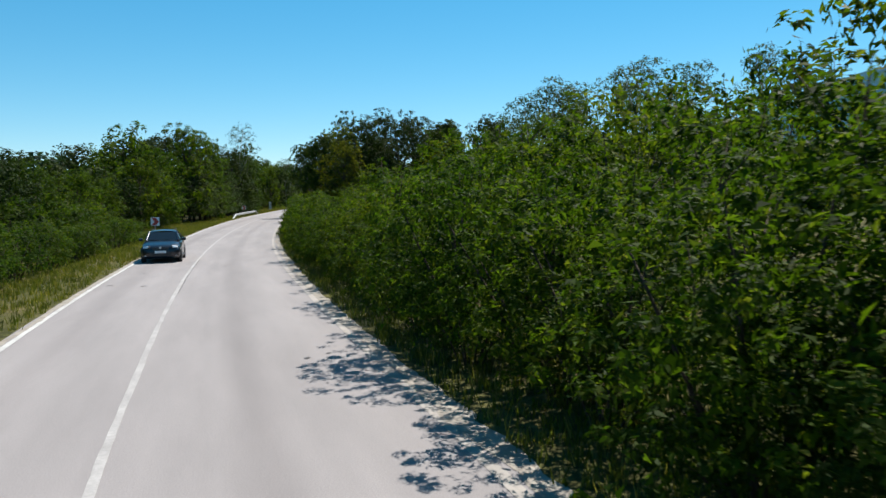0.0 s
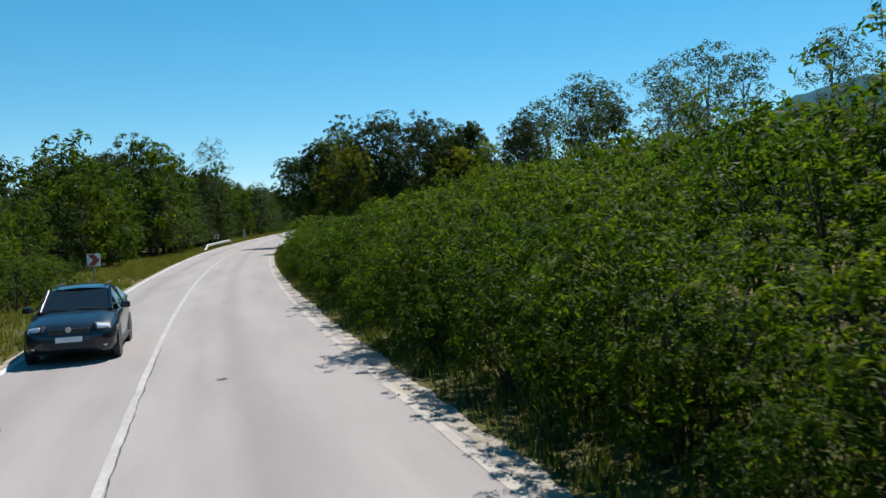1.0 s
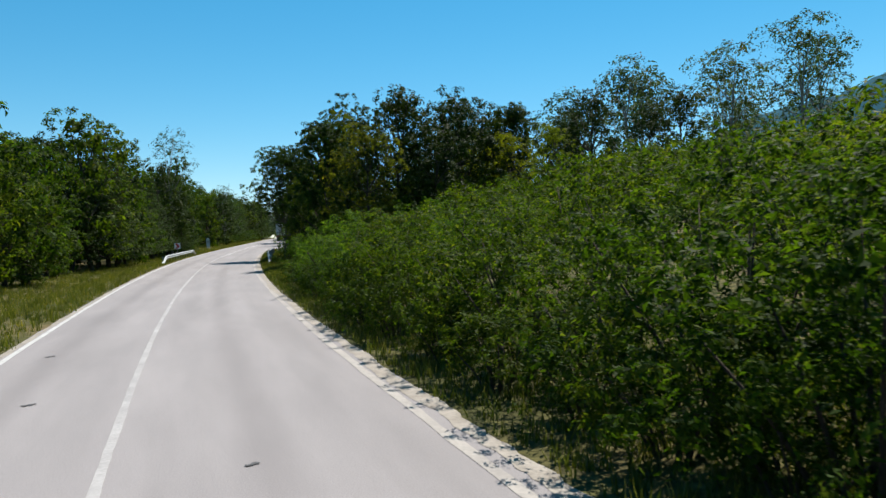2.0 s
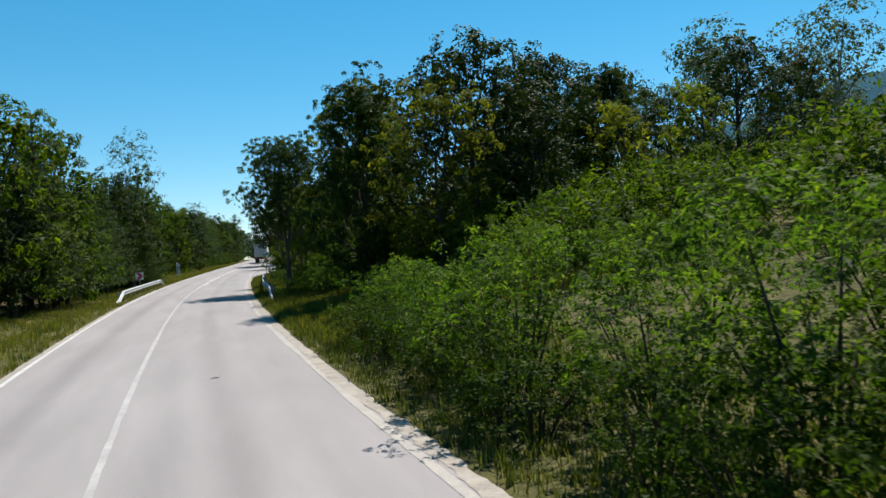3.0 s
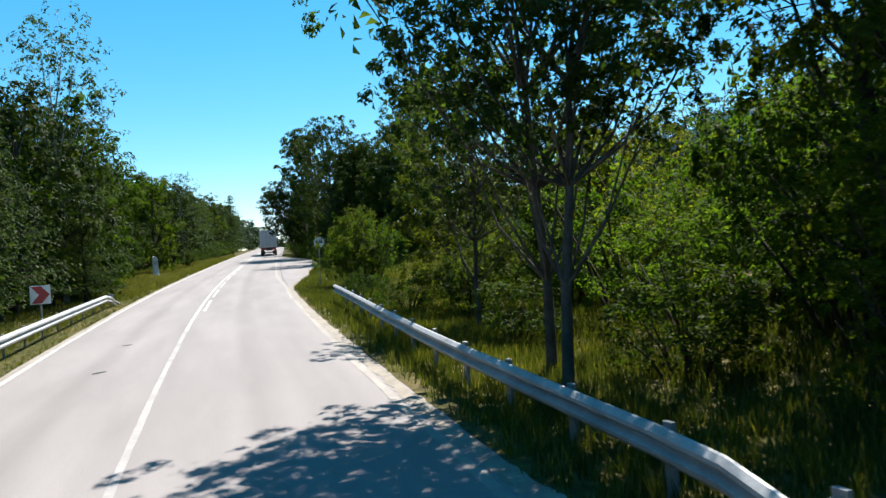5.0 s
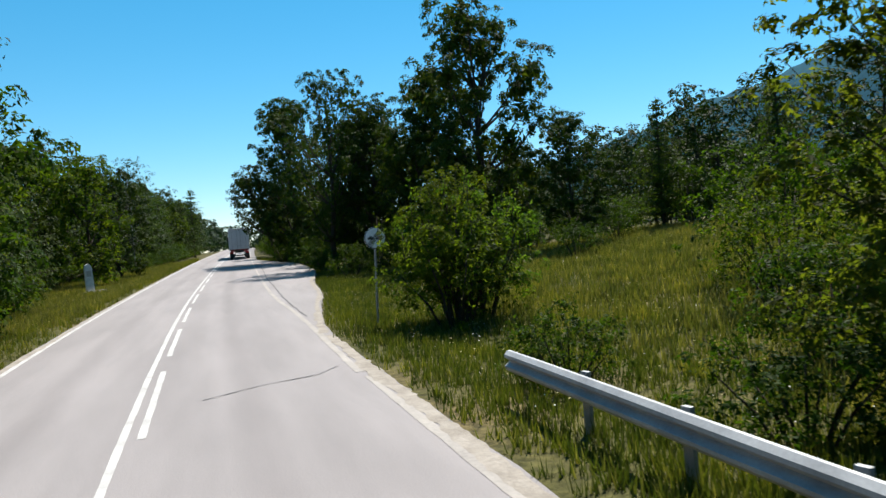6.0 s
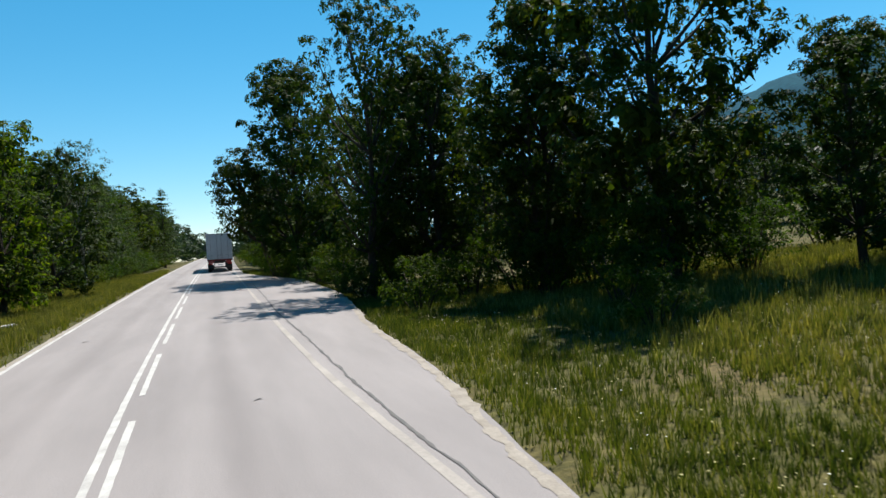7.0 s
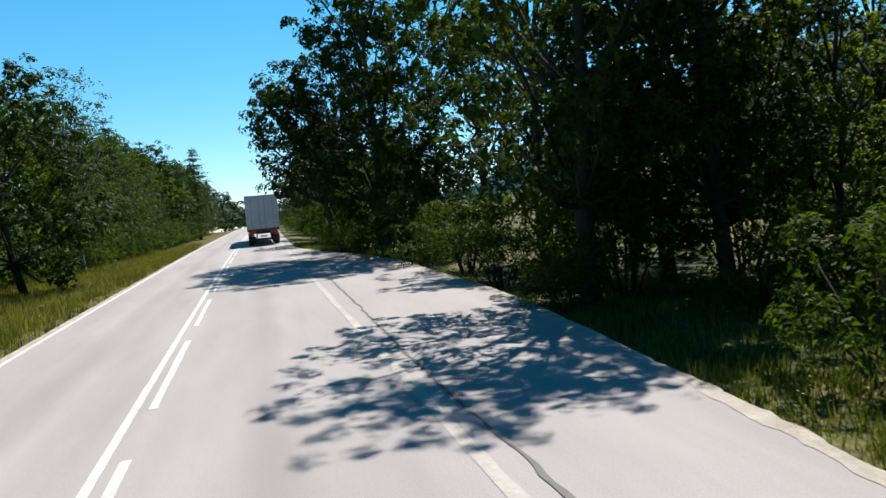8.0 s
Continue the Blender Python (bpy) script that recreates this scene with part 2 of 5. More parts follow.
def land(u, y):
    """How far the ground lies above the road at u metres beside the driven line."""
    meadow = ease(y, 88, 128)
    r = np.maximum(u - 3.2, 0)
    bank = 0.25 * ease(r, 0.3, 2.5) + 0.16 * np.maximum(r - 2, 0) - 0.10 * np.maximum(r - 45, 0)
    flat = -0.25 * ease(r, 0.6, 3.0) + 0.035 * np.maximum(r - 6, 0) + 0.04 * np.maximum(r - 40, 0)
    rise = ease(y, 122, 132) * (1 - ease(y, 150, 168)) * (0.32 * ease(r, 1.0, 5.5) + 0.055 * np.clip(r - 4, 0, 30))
    right = bank * (1 - meadow) + flat * meadow + rise
    right = np.minimum(right, 14)
    q = np.maximum(-4.6 - u, 0)
    left = -0.35 * ease(q, 0.8, 3.0) + 0.03 * np.maximum(q - 5, 0)
    left = np.minimum(left, 6)
    rough = 0.035 * np.sin(y * 0.9 + u * 1.7) * ease(np.abs(u + 0.9), 4.5, 7) * (1 - ease(y, 150, 200))
    return np.where(u > 0, right, left) + rough


def spot(u, y, up=0.0):
    """A point u metres beside the driven line, on the ground."""
    return Vector((float(xr(y)) + u, y, float(zr(y)) + float(land(np.float64(u), np.float64(y))) + up))


# ---- mesh helpers ----
def fill(mesh, verts, faces, mat, smooth=False):
    mesh.from_pydata([tuple(v) for v in verts], [], faces)
    mesh.materials.append(mat)
    if smooth:
        mesh.polygons.foreach_set("use_smooth", [True] * len(mesh.polygons))
    mesh.update()
    return mesh


def thing(name, label, category, group="", at=None):
    e = new(name)
    e.empty_display_size = 0.3
    if at is not None:
        e.matrix_basis = at
    return tagged(e, label, category, group)


def part(name, bm, mat, parent, label="", smooth=False):
    me = bpy.data.meshes.new(name)
    bmesh.ops.recalc_face_normals(bm, faces=bm.faces)
    bm.to_mesh(me)
    bm.free()
    me.materials.append(mat)
    if smooth:
        me.polygons.foreach_set("use_smooth", [True] * len(me.polygons))
    ob = new(name, me)
    ob.parent = parent
    return tagged(ob, label) if label else ob


def part_of(name, me, parent, label=""):
    ob = new(name, me)
    ob.parent = parent
    return tagged(ob, label) if label else ob


def add_box(bm, size, at, turn=(0, 0, 0), bevel=0.0):
    m = pose(*at, *turn) @ Matrix.Diagonal((*size, 1))
    made = bmesh.ops.create_cube(bm, size=1.0, matrix=m)
    if bevel:
        edges = {e for v in made["verts"] for e in v.link_edges}
        bmesh.ops.bevel(bm, geom=list(edges), offset=bevel, segments=2, affect="EDGES", profile=0.6)
    return bm


def box_bm(size, at, turn=(0, 0, 0), bevel=0.0):
    return add_box(bmesh.new(), size, at, turn, bevel)


def rod_bm(r1, r2, length, m, sides=12, bm=None):
    bm = bm or bmesh.new()
    bmesh.ops.create_cone(bm, cap_ends=True, segments=sides, radius1=r1, radius2=r2, depth=length, matrix=m)
    return bm


def lathe_bm(profile, sides, m):
    """A turned solid: (radius, height) points about the local z axis."""
    bm = bmesh.new()
    rings = []
    for r, h in profile:
        rings.append([bm.verts.new(m @ Vector((r * math.cos(a), r * math.sin(a), h))) for a in [2 * math.pi * k / sides for k in range(sides)]])
    for a, b in zip(rings, rings[1:]):
        for k in range(sides):
            bm.faces.new((a[k], a[(k + 1) % sides], b[(k + 1) % sides], b[k]))
    bm.faces.new(rings[0])
    bm.faces.new(rings[-1])
    return bm


def tube(verts, faces, pts, radii, sides=6):
    """Adds a tapered tube along points to the lists."""
    first = len(verts)
    pts = [Vector(p) for p in pts]
    for i, (p, r) in enumerate(zip(pts, radii)):
        d = (pts[min(i + 1, len(pts) - 1)] - pts[max(i - 1, 0)]).normalized()
        a = d.orthogonal().normalized()
        b = d.cross(a)
        for k in range(sides):
            t = 2 * math.pi * k / sides
            verts.append(p + r * (math.cos(t) * a + math.sin(t) * b))
    for i in range(len(pts) - 1):
        for k in range(sides):
            n = first + i * sides
            faces.append((n + k, n + (k + 1) % sides, n + sides + (k + 1) % sides, n + sides + k))
    faces.append(tuple(first + (len(pts) - 1) * sides + k for k in range(sides)))


def strip(name, lines, mat, parent=None, lift=0.0, uvs=False):
    """A long sheet from rows of (x, y, z) points, one row to each station."""
    rows, cols = len(lines), len(lines[0])
    me = bpy.data.meshes.new(name)
    verts = [(p[0], p[1], p[2] + lift) for row in lines for p in row]
    faces = [(i * cols + k, i * cols + k + 1, (i + 1) * cols + k + 1, (i + 1) * cols + k) for i in range(rows - 1) for k in range(cols - 1)]
    fill(me, verts, faces, mat)
    ob = new(name, me)
    ob.parent = parent
    return ob


def leaf_mesh(name, rng, centres, outward, size, mat, aspect=0.55, up=0.35, droop=0.0, corners=4):
    """One leaf at each centre: a folded four-cornered blade, facing mostly outwards and up."""
    n = len(centres)
    nor = outward * 0.9 + rng.normal(0, 0.28, (n, 3)) + np.array([0, 0, up])
    nor /= np.linalg.norm(nor, axis=1, keepdims=True) + 1e-9
    along = rng.normal(0, 1, (n, 3)) + outward * 0.5 - np.array([0, 0, droop])
    along -= (along * nor).sum(1, keepdims=True) * nor
    along /= np.linalg.norm(along, axis=1, keepdims=True) + 1e-9
    side = np.cross(nor, along)
    length = (size * rng.uniform(0.6, 1.35, n))[:, None]
    half = length * aspect * (0.5 if corners == 4 else 0.8)
    fold = nor * length * 0.10
    quad = np.stack([centres - along * length * 0.5, centres + side * half + fold + along * length * 0.05, centres + along * length * 0.5 - fold, centres - side * half + fold + along * length * 0.05], 1)
    quad = quad[:, :corners]
    me = bpy.data.meshes.new(name)
    me.vertices.add(corners * n)
    me.loops.add(corners * n)
    me.polygons.add(n)
    me.vertices.foreach_set("co", quad.astype(np.float32).ravel())
    me.loops.foreach_set("vertex_index", np.arange(corners * n, dtype=np.int32))
    me.polygons.foreach_set("loop_start", np.arange(0, corners * n, corners, dtype=np.int32))
    me.polygons.foreach_set("loop_total", np.full(n, corners, dtype=np.int32))
    me.materials.append(mat)
    me.update(calc_edges=True)
    return me


def cloud(rng, lobes, clusters, each, spread, thin=0.28):
    """Leaf places on small domed clumps over the shells of round lobes, and the way outwards at each."""
    weight = np.array([r[0] * r[1] + r[2] * r[0] for _, r in lobes])
    pick = rng.choice(len(lobes), clusters, p=weight / weight.sum())
    d = rng.normal(0, 1, (clusters, 3))
    d[:, 2] = np.where(d[:, 2] < -0.25, -d[:, 2], d[:, 2])
    d /= np.linalg.norm(d, axis=1, keepdims=True)
    reach = 1.0 - np.abs(rng.normal(0, thin, clusters)) + rng.normal(0, 0.03, clusters)
    mid, rad = np.array([lobes[i][0] for i in pick]), np.array([lobes[i][1] for i in pick])
    at = mid + d * rad * reach[:, None]
    v = rng.normal(0, 1, (clusters * each, 3)) + np.repeat(0.7 * d, each, 0) + np.array([0, 0, 0.45])
    v /= np.linalg.norm(v, axis=1, keepdims=True)
    dome = np.repeat(spread * 1.15 * rng.uniform(0.7, 1.35, clusters), each)[:, None] * rng.uniform(0.15, 1.06, (clusters * each, 1)) ** 0.6
    pts = np.repeat(at, each, 0) + v * dome * np.array([1, 1, 0.8])
    return pts, 0.95 * v + np.repeat(0.35 * d, each, 0)


def with_core(rng, pts, out, size, lobes, count, part_of_lobe):
    """Adds the dense inside of each lobe: fewer, larger leaf clumps behind the outer leaves."""
    more, ways, sizes = [pts], [out], [np.full(len(pts), size)]
    for mid, rad in lobes:
        d = rng.normal(0, 1, (count, 3))
        d /= np.linalg.norm(d, axis=1, keepdims=True)
        more.append(mid + d * rad * rng.uniform(0.1, 0.72, count)[:, None])
        ways.append(d)
        sizes.append(np.full(count, part_of_lobe * float(rad[0])))
    return np.concatenate(more), np.concatenate(ways), np.concatenate(sizes)


# ---- plants ----
def broad_tree(seed, height, spread, mat, bark, label, category, name, clusters, each, size, lobes=16, low=0.22, trunk=0.22, airy=0.28, corners=3, core=55, bulk=0.27, twigs=3):
    """A broadleaf: a bent tapered trunk, limbs out to round masses of foliage, and leaves in clusters on them."""
    rng = np.random.default_rng(seed)
    tree = thing(name, label, category)
    v, f = [], []
    bend = rng.normal(0, 0.25, (6, 2))
    axis = [Vector((bend[:i, 0].sum() * 0.5, bend[:i, 1].sum() * 0.5, height * 0.8 * i / 5)) for i in range(6)]
    tube(v, f, [axis[0] - Vector((0, 0, 0.3))] + axis, [trunk * 1.5, trunk * 1.25, trunk, trunk * 0.82, trunk * 0.6, trunk * 0.38, trunk * 0.12], 9)
    balls = []
    for k in range(lobes):
        h = low + (0.95 - low) * (k + 0.5) / lobes
        wide = spread * math.sin(math.pi * min(0.98, (0.18 + 0.80 * (h - low) / (1 - low)))) ** 0.7
        a = k * 2.4 + rng.uniform(-0.5, 0.5)
        out = wide * rng.uniform(0.35, 0.78)
        c = Vector((out * math.cos(a), out * math.sin(a), height * h))
        r = height * 0.115 * math.sqrt(22 / max(lobes, 18)) * rng.uniform(0.65, 1.35)
        balls.append((np.array(c), np.array([r * 1.15, r * 1.15, r * 0.9])))
        start = axis[min(5, max(1, int(5 * (h - 0.12) / 0.86)))]
        mid = start.lerp(c, 0.55) + Vector((0, 0, -0.06 * height * rng.uniform(0, 1)))
        tube(v, f, [start, mid, c, c + (c - mid) * 0.15], [trunk * 0.42, trunk * 0.26, trunk * 0.13, 0.02], 5)
        for _ in range(twigs):
            e = c + Vector(rng.normal(0, 1, 3)).normalized() * 0.75 * r
            fork = mid.lerp(c, 0.55)
            tube(v, f, [fork, fork.lerp(e, 0.5) + Vector(rng.normal(0, 0.12, 3)), e], [trunk * 0.1, trunk * 0.06, 0.012], 3)
    top = axis[-1]
    balls.append((np.array(top + Vector((0, 0, height * 0.02))), np.array([height * 0.12] * 3)))
    part_of("trunk", fill(bpy.data.meshes.new("trunk"), v, f, bark, True), tree)
    pts, out = cloud(rng, balls, clusters, each, size * 1.5, airy)
    pts, out, sizes = with_core(rng, pts, out, size, balls, core, bulk)
    part_of("crown", leaf_mesh("crown", rng, pts, out, sizes, mat, corners=corners), tree)
    return tree


def conifer(seed, height, label, name="pine_tree", count=5200):
    """A pine: straight trunk, whorls of boughs that shorten upwards, needles in flat sprays."""
    rng = np.random.default_rng(seed)
    tree = thing(name, label, "tree")
    v, f = [], []
    tube(v, f, [(0, 0, -0.3), (0, 0, height * 0.5), (0, 0, height)], [0.2, 0.12, 0.02], 8)
    pts, outs = [], []
    levels = 30
    for k in range(levels):
        h = height * (0.1 + 0.88 * (k + rng.uniform(-0.6, 0.6)) / levels)
        reach = 0.31 * height * (1 - k / levels) ** 0.8 + 0.25
        for j in range(6):
            a = j * math.pi / 3 + k * 0.7 + rng.uniform(-0.4, 0.4)
            r = reach * rng.uniform(0.5, 1.15)
            tip = Vector((r * math.cos(a), r * math.sin(a), h + 0.1 * r))
            tube(v, f, [(0, 0, h), tip], [0.035, 0.01], 4)
            n = max(6, int(count / levels / 6 * 2.2 * (1 - 0.85 * k / levels)))
            t = rng.uniform(0.15, 1.05, n)[:, None]
            p = np.array([0, 0, h]) + (np.array(tip) - np.array([0, 0, h])) * t + rng.normal(0, 0.12 + 0.05 * reach, (n, 3)) * np.array([1, 1, 0.45])
            pts.append(p)
            outs.append(np.tile([math.cos(a), math.sin(a), 0.2], (n, 1)))
    part_of("trunk", fill(bpy.data.meshes.new("trunk"), v, f, BARK, True), tree)
    part_of("crown", leaf_mesh("crown", rng, np.concatenate(pts), np.concatenate(outs), 0.26, NEEDLE, 0.3, 0.6, 0.3, 3), tree)
    return tree


def shrub(seed, height, width, mat, label, clusters, each, size, name="shrub", stems=9, airy=0.3, top=1.0, corners=3, core=36):
    """A shrub of many leaning stems under an uneven mass of leaves that comes down to the ground."""
    rng = np.random.default_rng(seed)
    plant = thing(name, label, "shrub")
    v, f = [], []
    balls = []
    for k in range(stems):
        a = k * 2.4 + rng.uniform(-0.4, 0.4)
        r = width * 0.5 * math.sqrt((k + 0.5) / stems) * 0.85
        h = height * rng.uniform(0.5, 0.86) * (1 - 0.25 * (k / stems))
        tip = Vector((r * math.cos(a), r * math.sin(a), h))
        tube(v, f, [(0.15 * tip.x, 0.15 * tip.y, -0.3), (0.55 * tip.x, 0.55 * tip.y, 0.5 * h), tip], [0.045, 0.03, 0.012], 5)
        q = rng.uniform(0.8, 1.2)
        balls.append((np.array(tip), np.array([width * 0.2 * q, width * 0.2 * q, height * 0.2 * q])))
        balls.append((np.array((tip.x * 1.05, tip.y * 1.05, h * 0.45)), np.array([width * 0.2, width * 0.2, height * 0.26])))
    pts, out = cloud(rng, balls, clusters, each, size * 1.6, airy)
    sprigs = 16
    for k in range(sprigs):
        mid, rad = balls[2 * int(rng.integers(stems))]
        a = rng.uniform(0, 2 * math.pi)
        foot = mid + np.array([math.cos(a) * rad[0] * 0.6, math.sin(a) * rad[1] * 0.6, rad[2] * 0.6])
        tip = foot + np.array([rng.normal(0, 0.15), rng.normal(0, 0.15), rng.uniform(0.4, 0.9) * top])
        tube(v, f, [foot, tip], [0.012, 0.005], 3)
        t = rng.uniform(0.05, 1.0, 26)[:, None]
        pts = np.concatenate([pts, foot + (tip - foot) * t + rng.normal(0, size * 0.5, (26, 3))])
        out = np.concatenate([out, rng.normal(0, 1, (26, 3)) * 0.5])
    part_of("woody_frame", fill(bpy.data.meshes.new("woody_frame"), v, f, BARK, True), plant)
    pts, out, sizes = with_core(rng, pts, out, size, balls, core, 0.18)
    part_of("foliage", leaf_mesh("foliage", rng, pts, out, sizes, mat, 0.42, 0.45, 0.2, corners), plant)
    return plant


USED = set()


def planted(ob, u, y, scale=1.0, turn=0.0, tall=1.0, sink=0.0, group="", lean=0.0):
    """Sets a plant down: the pattern itself the first time, a copy after that."""
    p = spot(u, y, -sink)
    m = pose(p.x, p.y, p.z, 0, lean, turn) @ Matrix.Diagonal((scale, scale, scale * tall, 1))
    made = copy_thing(ob, m) if ob.name in USED else ob
    USED.add(ob.name)
    made.matrix_basis = m
    return tagged(made, group=group)


# ---- ground, road, markings ----
def build_ground():
    us = np.array([-4000, -1500, -600, -250, -120, -70, -45, -30, -22, -16, -12, -9.5, -8, -7, -6.2, -5.5, -5.0, -4.55, -4.2, 2.6, 3.0, 3.3, 3.7, 4.2, 4.8, 5.5, 6.3, 7.3, 8.5, 10, 12, 15, 19, 25, 33, 45, 60, 90, 150, 300, 700, 1600, 4000.0])
    ys = np.concatenate([[-3000, -800, -250, -90, -40, -20], np.arange(-10, 240, 1.5), [245, 255, 270, 290, 320, 360, 420, 520, 700, 1000, 1600, 2600, 4000]])
    verts = []
    for y in ys:
        edge = right_edge(y)
        for u in us:
            inside = left_edge(y) - 0.2 < u < edge - 0.03
            z = float(zr(y)) + float(land(u, y))
            z -= 0.12 if inside else 0.02 * noise.noise((u, y, 0.0))
            verts.append((float(xr(y)) + u, y, z))
    n = len(us)
    faces = [(i * n + k, i * n + k + 1, (i + 1) * n + k + 1, (i + 1) * n + k) for i in range(len(ys) - 1) for k in range(n - 1)]
    ob = new("ground", fill(bpy.data.meshes.new("ground"), verts, faces, GROUND, True))
    tagged(ob, "rough turf and soil beside the country road", "ground", kind="structure")


def build_road():
    """The carriageway: a slab with a crumbled edge, cambered a little, with its own map across and along."""
    ys = np.concatenate([[-400, -120, -40], np.arange(-15, 330, 1.0), [360, 420]])
    verts, maps = [], []
    for y in ys:
        a = left_edge(y) - 0.25 + 0.05 * noise.noise((y * 0.8, 0, 0)) + 0.03 * noise.noise((y * 3.1, 5, 0))
        b = right_edge(y) + 0.07 * noise.noise((y * 0.7, 9, 0)) + 0.04 * noise.noise((y * 2.7, 3, 0))
        stations = [a - 0.04, a] + [a + (b - a) * k / 8 for k in range(1, 8)] + [b, b + 0.04]
        for k, u in enumerate(stations):
            z = float(zr(y)) + 0.004 - (0.12 if k in (0, len(stations) - 1) else 0.0)
            verts.append((float(xr(y)) + u, y, z))
            maps.append((u, y))
    n = 11
    faces = [(i * n + k, i * n + k + 1, (i + 1) * n + k + 1, (i + 1) * n + k) for i in range(len(ys) - 1) for k in range(n - 1)]
    me = fill(bpy.data.meshes.new("road"), verts, faces, ASPHALT)
    layer = me.uv_layers.new(name="UVMap")
    idx = np.zeros(len(me.loops), dtype=np.int32)
    me.loops.foreach_get("vertex_index", idx)
    layer.data.foreach_set("uv", np.array(maps, dtype=np.float32)[idx].ravel())
    return tagged(new("road", me), "sun-bleached two-lane asphalt road with a widened lay-by", "road", kind="structure")


def wobble(y, seed):
    """An uneven line: broad bends with small ragged bites."""
    k = seed * 1.371 + 0.43
    return 0.5 * noise.noise((y * 0.37 + k, k, 0.71)) + 0.35 * noise.noise((y * 1.63, k + 3.3, 0.29)) + 0.3 * noise.noise((y * 4.9, k + 9.1, 0.53))


def ribbon(name, u_of, width, y0, y1, mat, parent, lift=0.008, ragged=0.0, step=1.0, seed=0):
    """A painted or sandy ribbon lying on the road along u_of(y)."""
    lines = []
    for y in np.arange(y0, y1 + 1e-6, step):
        u = float(u_of(y))
        a = width * max(0.06, 0.5 + ragged * wobble(y, seed))
        b = width * max(0.06, 0.5 + ragged * wobble(y, seed + 17))
        z = float(zr(y)) + lift
        lines.append([(float(xr(y)) + u - a, y, z), (float(xr(y)) + u + b, y, z)])
    return strip(name, lines, mat, parent)


def centre(y):
    return -1.08 - 0.16 * ease(y, 80, 110)


build_ground()
road = build_road()
ribbon("edge_line", left_edge, 0.12, -15, 330, PAINT, road, 0.009, 0.2, 0.4, 1)
ribbon("edge_line", lambda y: 2.62 + 0.05 * np.sin(y * 0.11), 0.15, -15, 131, FADED, road, 0.009, 0.35, 0.5, 2)
ribbon("edge_line", lambda y: 2.62 + 0.1 * ease(y, 132, 140) - 0.26 * ease(y, 141, 154), 0.16, 131.5, 330, FADED, road, 0.009, 0.3, 0.5, 3)
ribbon("sandy_edge", lambda y: 2.89 + 0.05 * noise.noise((y * 0.23, 31.4, 0.3)), 0.26, -15, 137, DUST, road, 0.0095, 0.7, 0.1, 4)
ribbon("sandy_edge", lambda y: left_edge(y) - 0.15, 0.14, -15, 260, DUST, road, 0.0095, 0.9, 0.12, 5)
ribbon("sandy_edge", lambda y: right_edge(y) - 0.14 + 0.06 * noise.noise((y * 0.23, 37.4, 0.3)), 0.24, 137.5, 215, DUST, road, 0.0095, 0.9, 0.12, 6)
# the centre line: one worn line along the bend, a solid line with dashes beside it further on
ribbon("centre_line", centre, 0.105, -12, 122.3, WORN_PAINT, road, 0.009, 0.3, 0.25, 11)
ribbon("centre_line", centre, 0.11, 122.5, 330, PAINT, road, 0.009, 0.2, 0.25, 12)
for k in range(21):
    y0 = 129.25 + 7.75 * k
    ribbon("dash", lambda y: centre(y) + 0.245, 0.115, y0, y0 + 5.6, PAINT, road, 0.009, 0.2, 0.2, 12 + k)


def crack(pts, width, seed, name="crack"):
    """A tarred crack that wanders through (u, y) points."""
    rng = random.Random(seed)
    lines = []
    for (u0, y0), (u1, y1) in zip(pts, pts[1:]):
        n = max(3, int(math.hypot(u1 - u0, y1 - y0) / 0.22))
        dx, dy = (u1 - u0) / n, (y1 - y0) / n
        d = math.hypot(dx, dy)
        for k in range(n):
            w = width * rng.uniform(0.3, 1.2)
            o = 0.05 * noise.noise((u0 + dx * k, (y0 + dy * k) * 1.1, seed)) + rng.gauss(0, 0.006)
            u, y = u0 + dx * k - dy / d * o, y0 + dy * k + dx / d * o
            z = float(zr(y)) + 0.014
            lines.append([(float(xr(y)) + u - dy / d * w, y + dx / d * w, z), (float(xr(y)) + u + dy / d * w, y - dx / d * w, z)])
    return strip(name, lines, TAR, road)


crack([(2.9, 142), (2.8, 150), (2.88, 158), (2.8, 167), (2.95, 176), (3.05, 188)], 0.035, 1)
crack([(-0.2, 131.2), (0.9, 131.7), (1.9, 131.9), (2.5, 132.6)], 0.02, 2)
crack([(-0.99, 24), (-1.0, 28), (-1.01, 33), (-0.99, 38)], 0.009, 3)
crack([(1.4, 136.5), (1.9, 136.7)], 0.012, 4)
for u, y, s in ((-2.6, 116.0, 0.16), (-3.3, 27.5, 0.12), (-2.7, 31.5, 0.12), (-3.0, 40.0, 0.13), (0.2, 33.5, 0.09), (0.55, 75.5, 0.08), (-2.4, 52, 0.1), (-2.9, 57, 0.1), (0.4, 47.5, 0.08), (1.0, 150.5, 0.08), (-2.6, 120.5, 0.14), (-3.4, 163.0, 0.1), (1.6, 13.2, 0.06), (2.0, 13.5, 0.05), (-2.2, 26.8, 0.08)):
    crack([(u - s, y - s * 0.6), (u, y), (u + s, y + s * 0.5)], 0.05, int(u * 100 + y), "tar_spot")


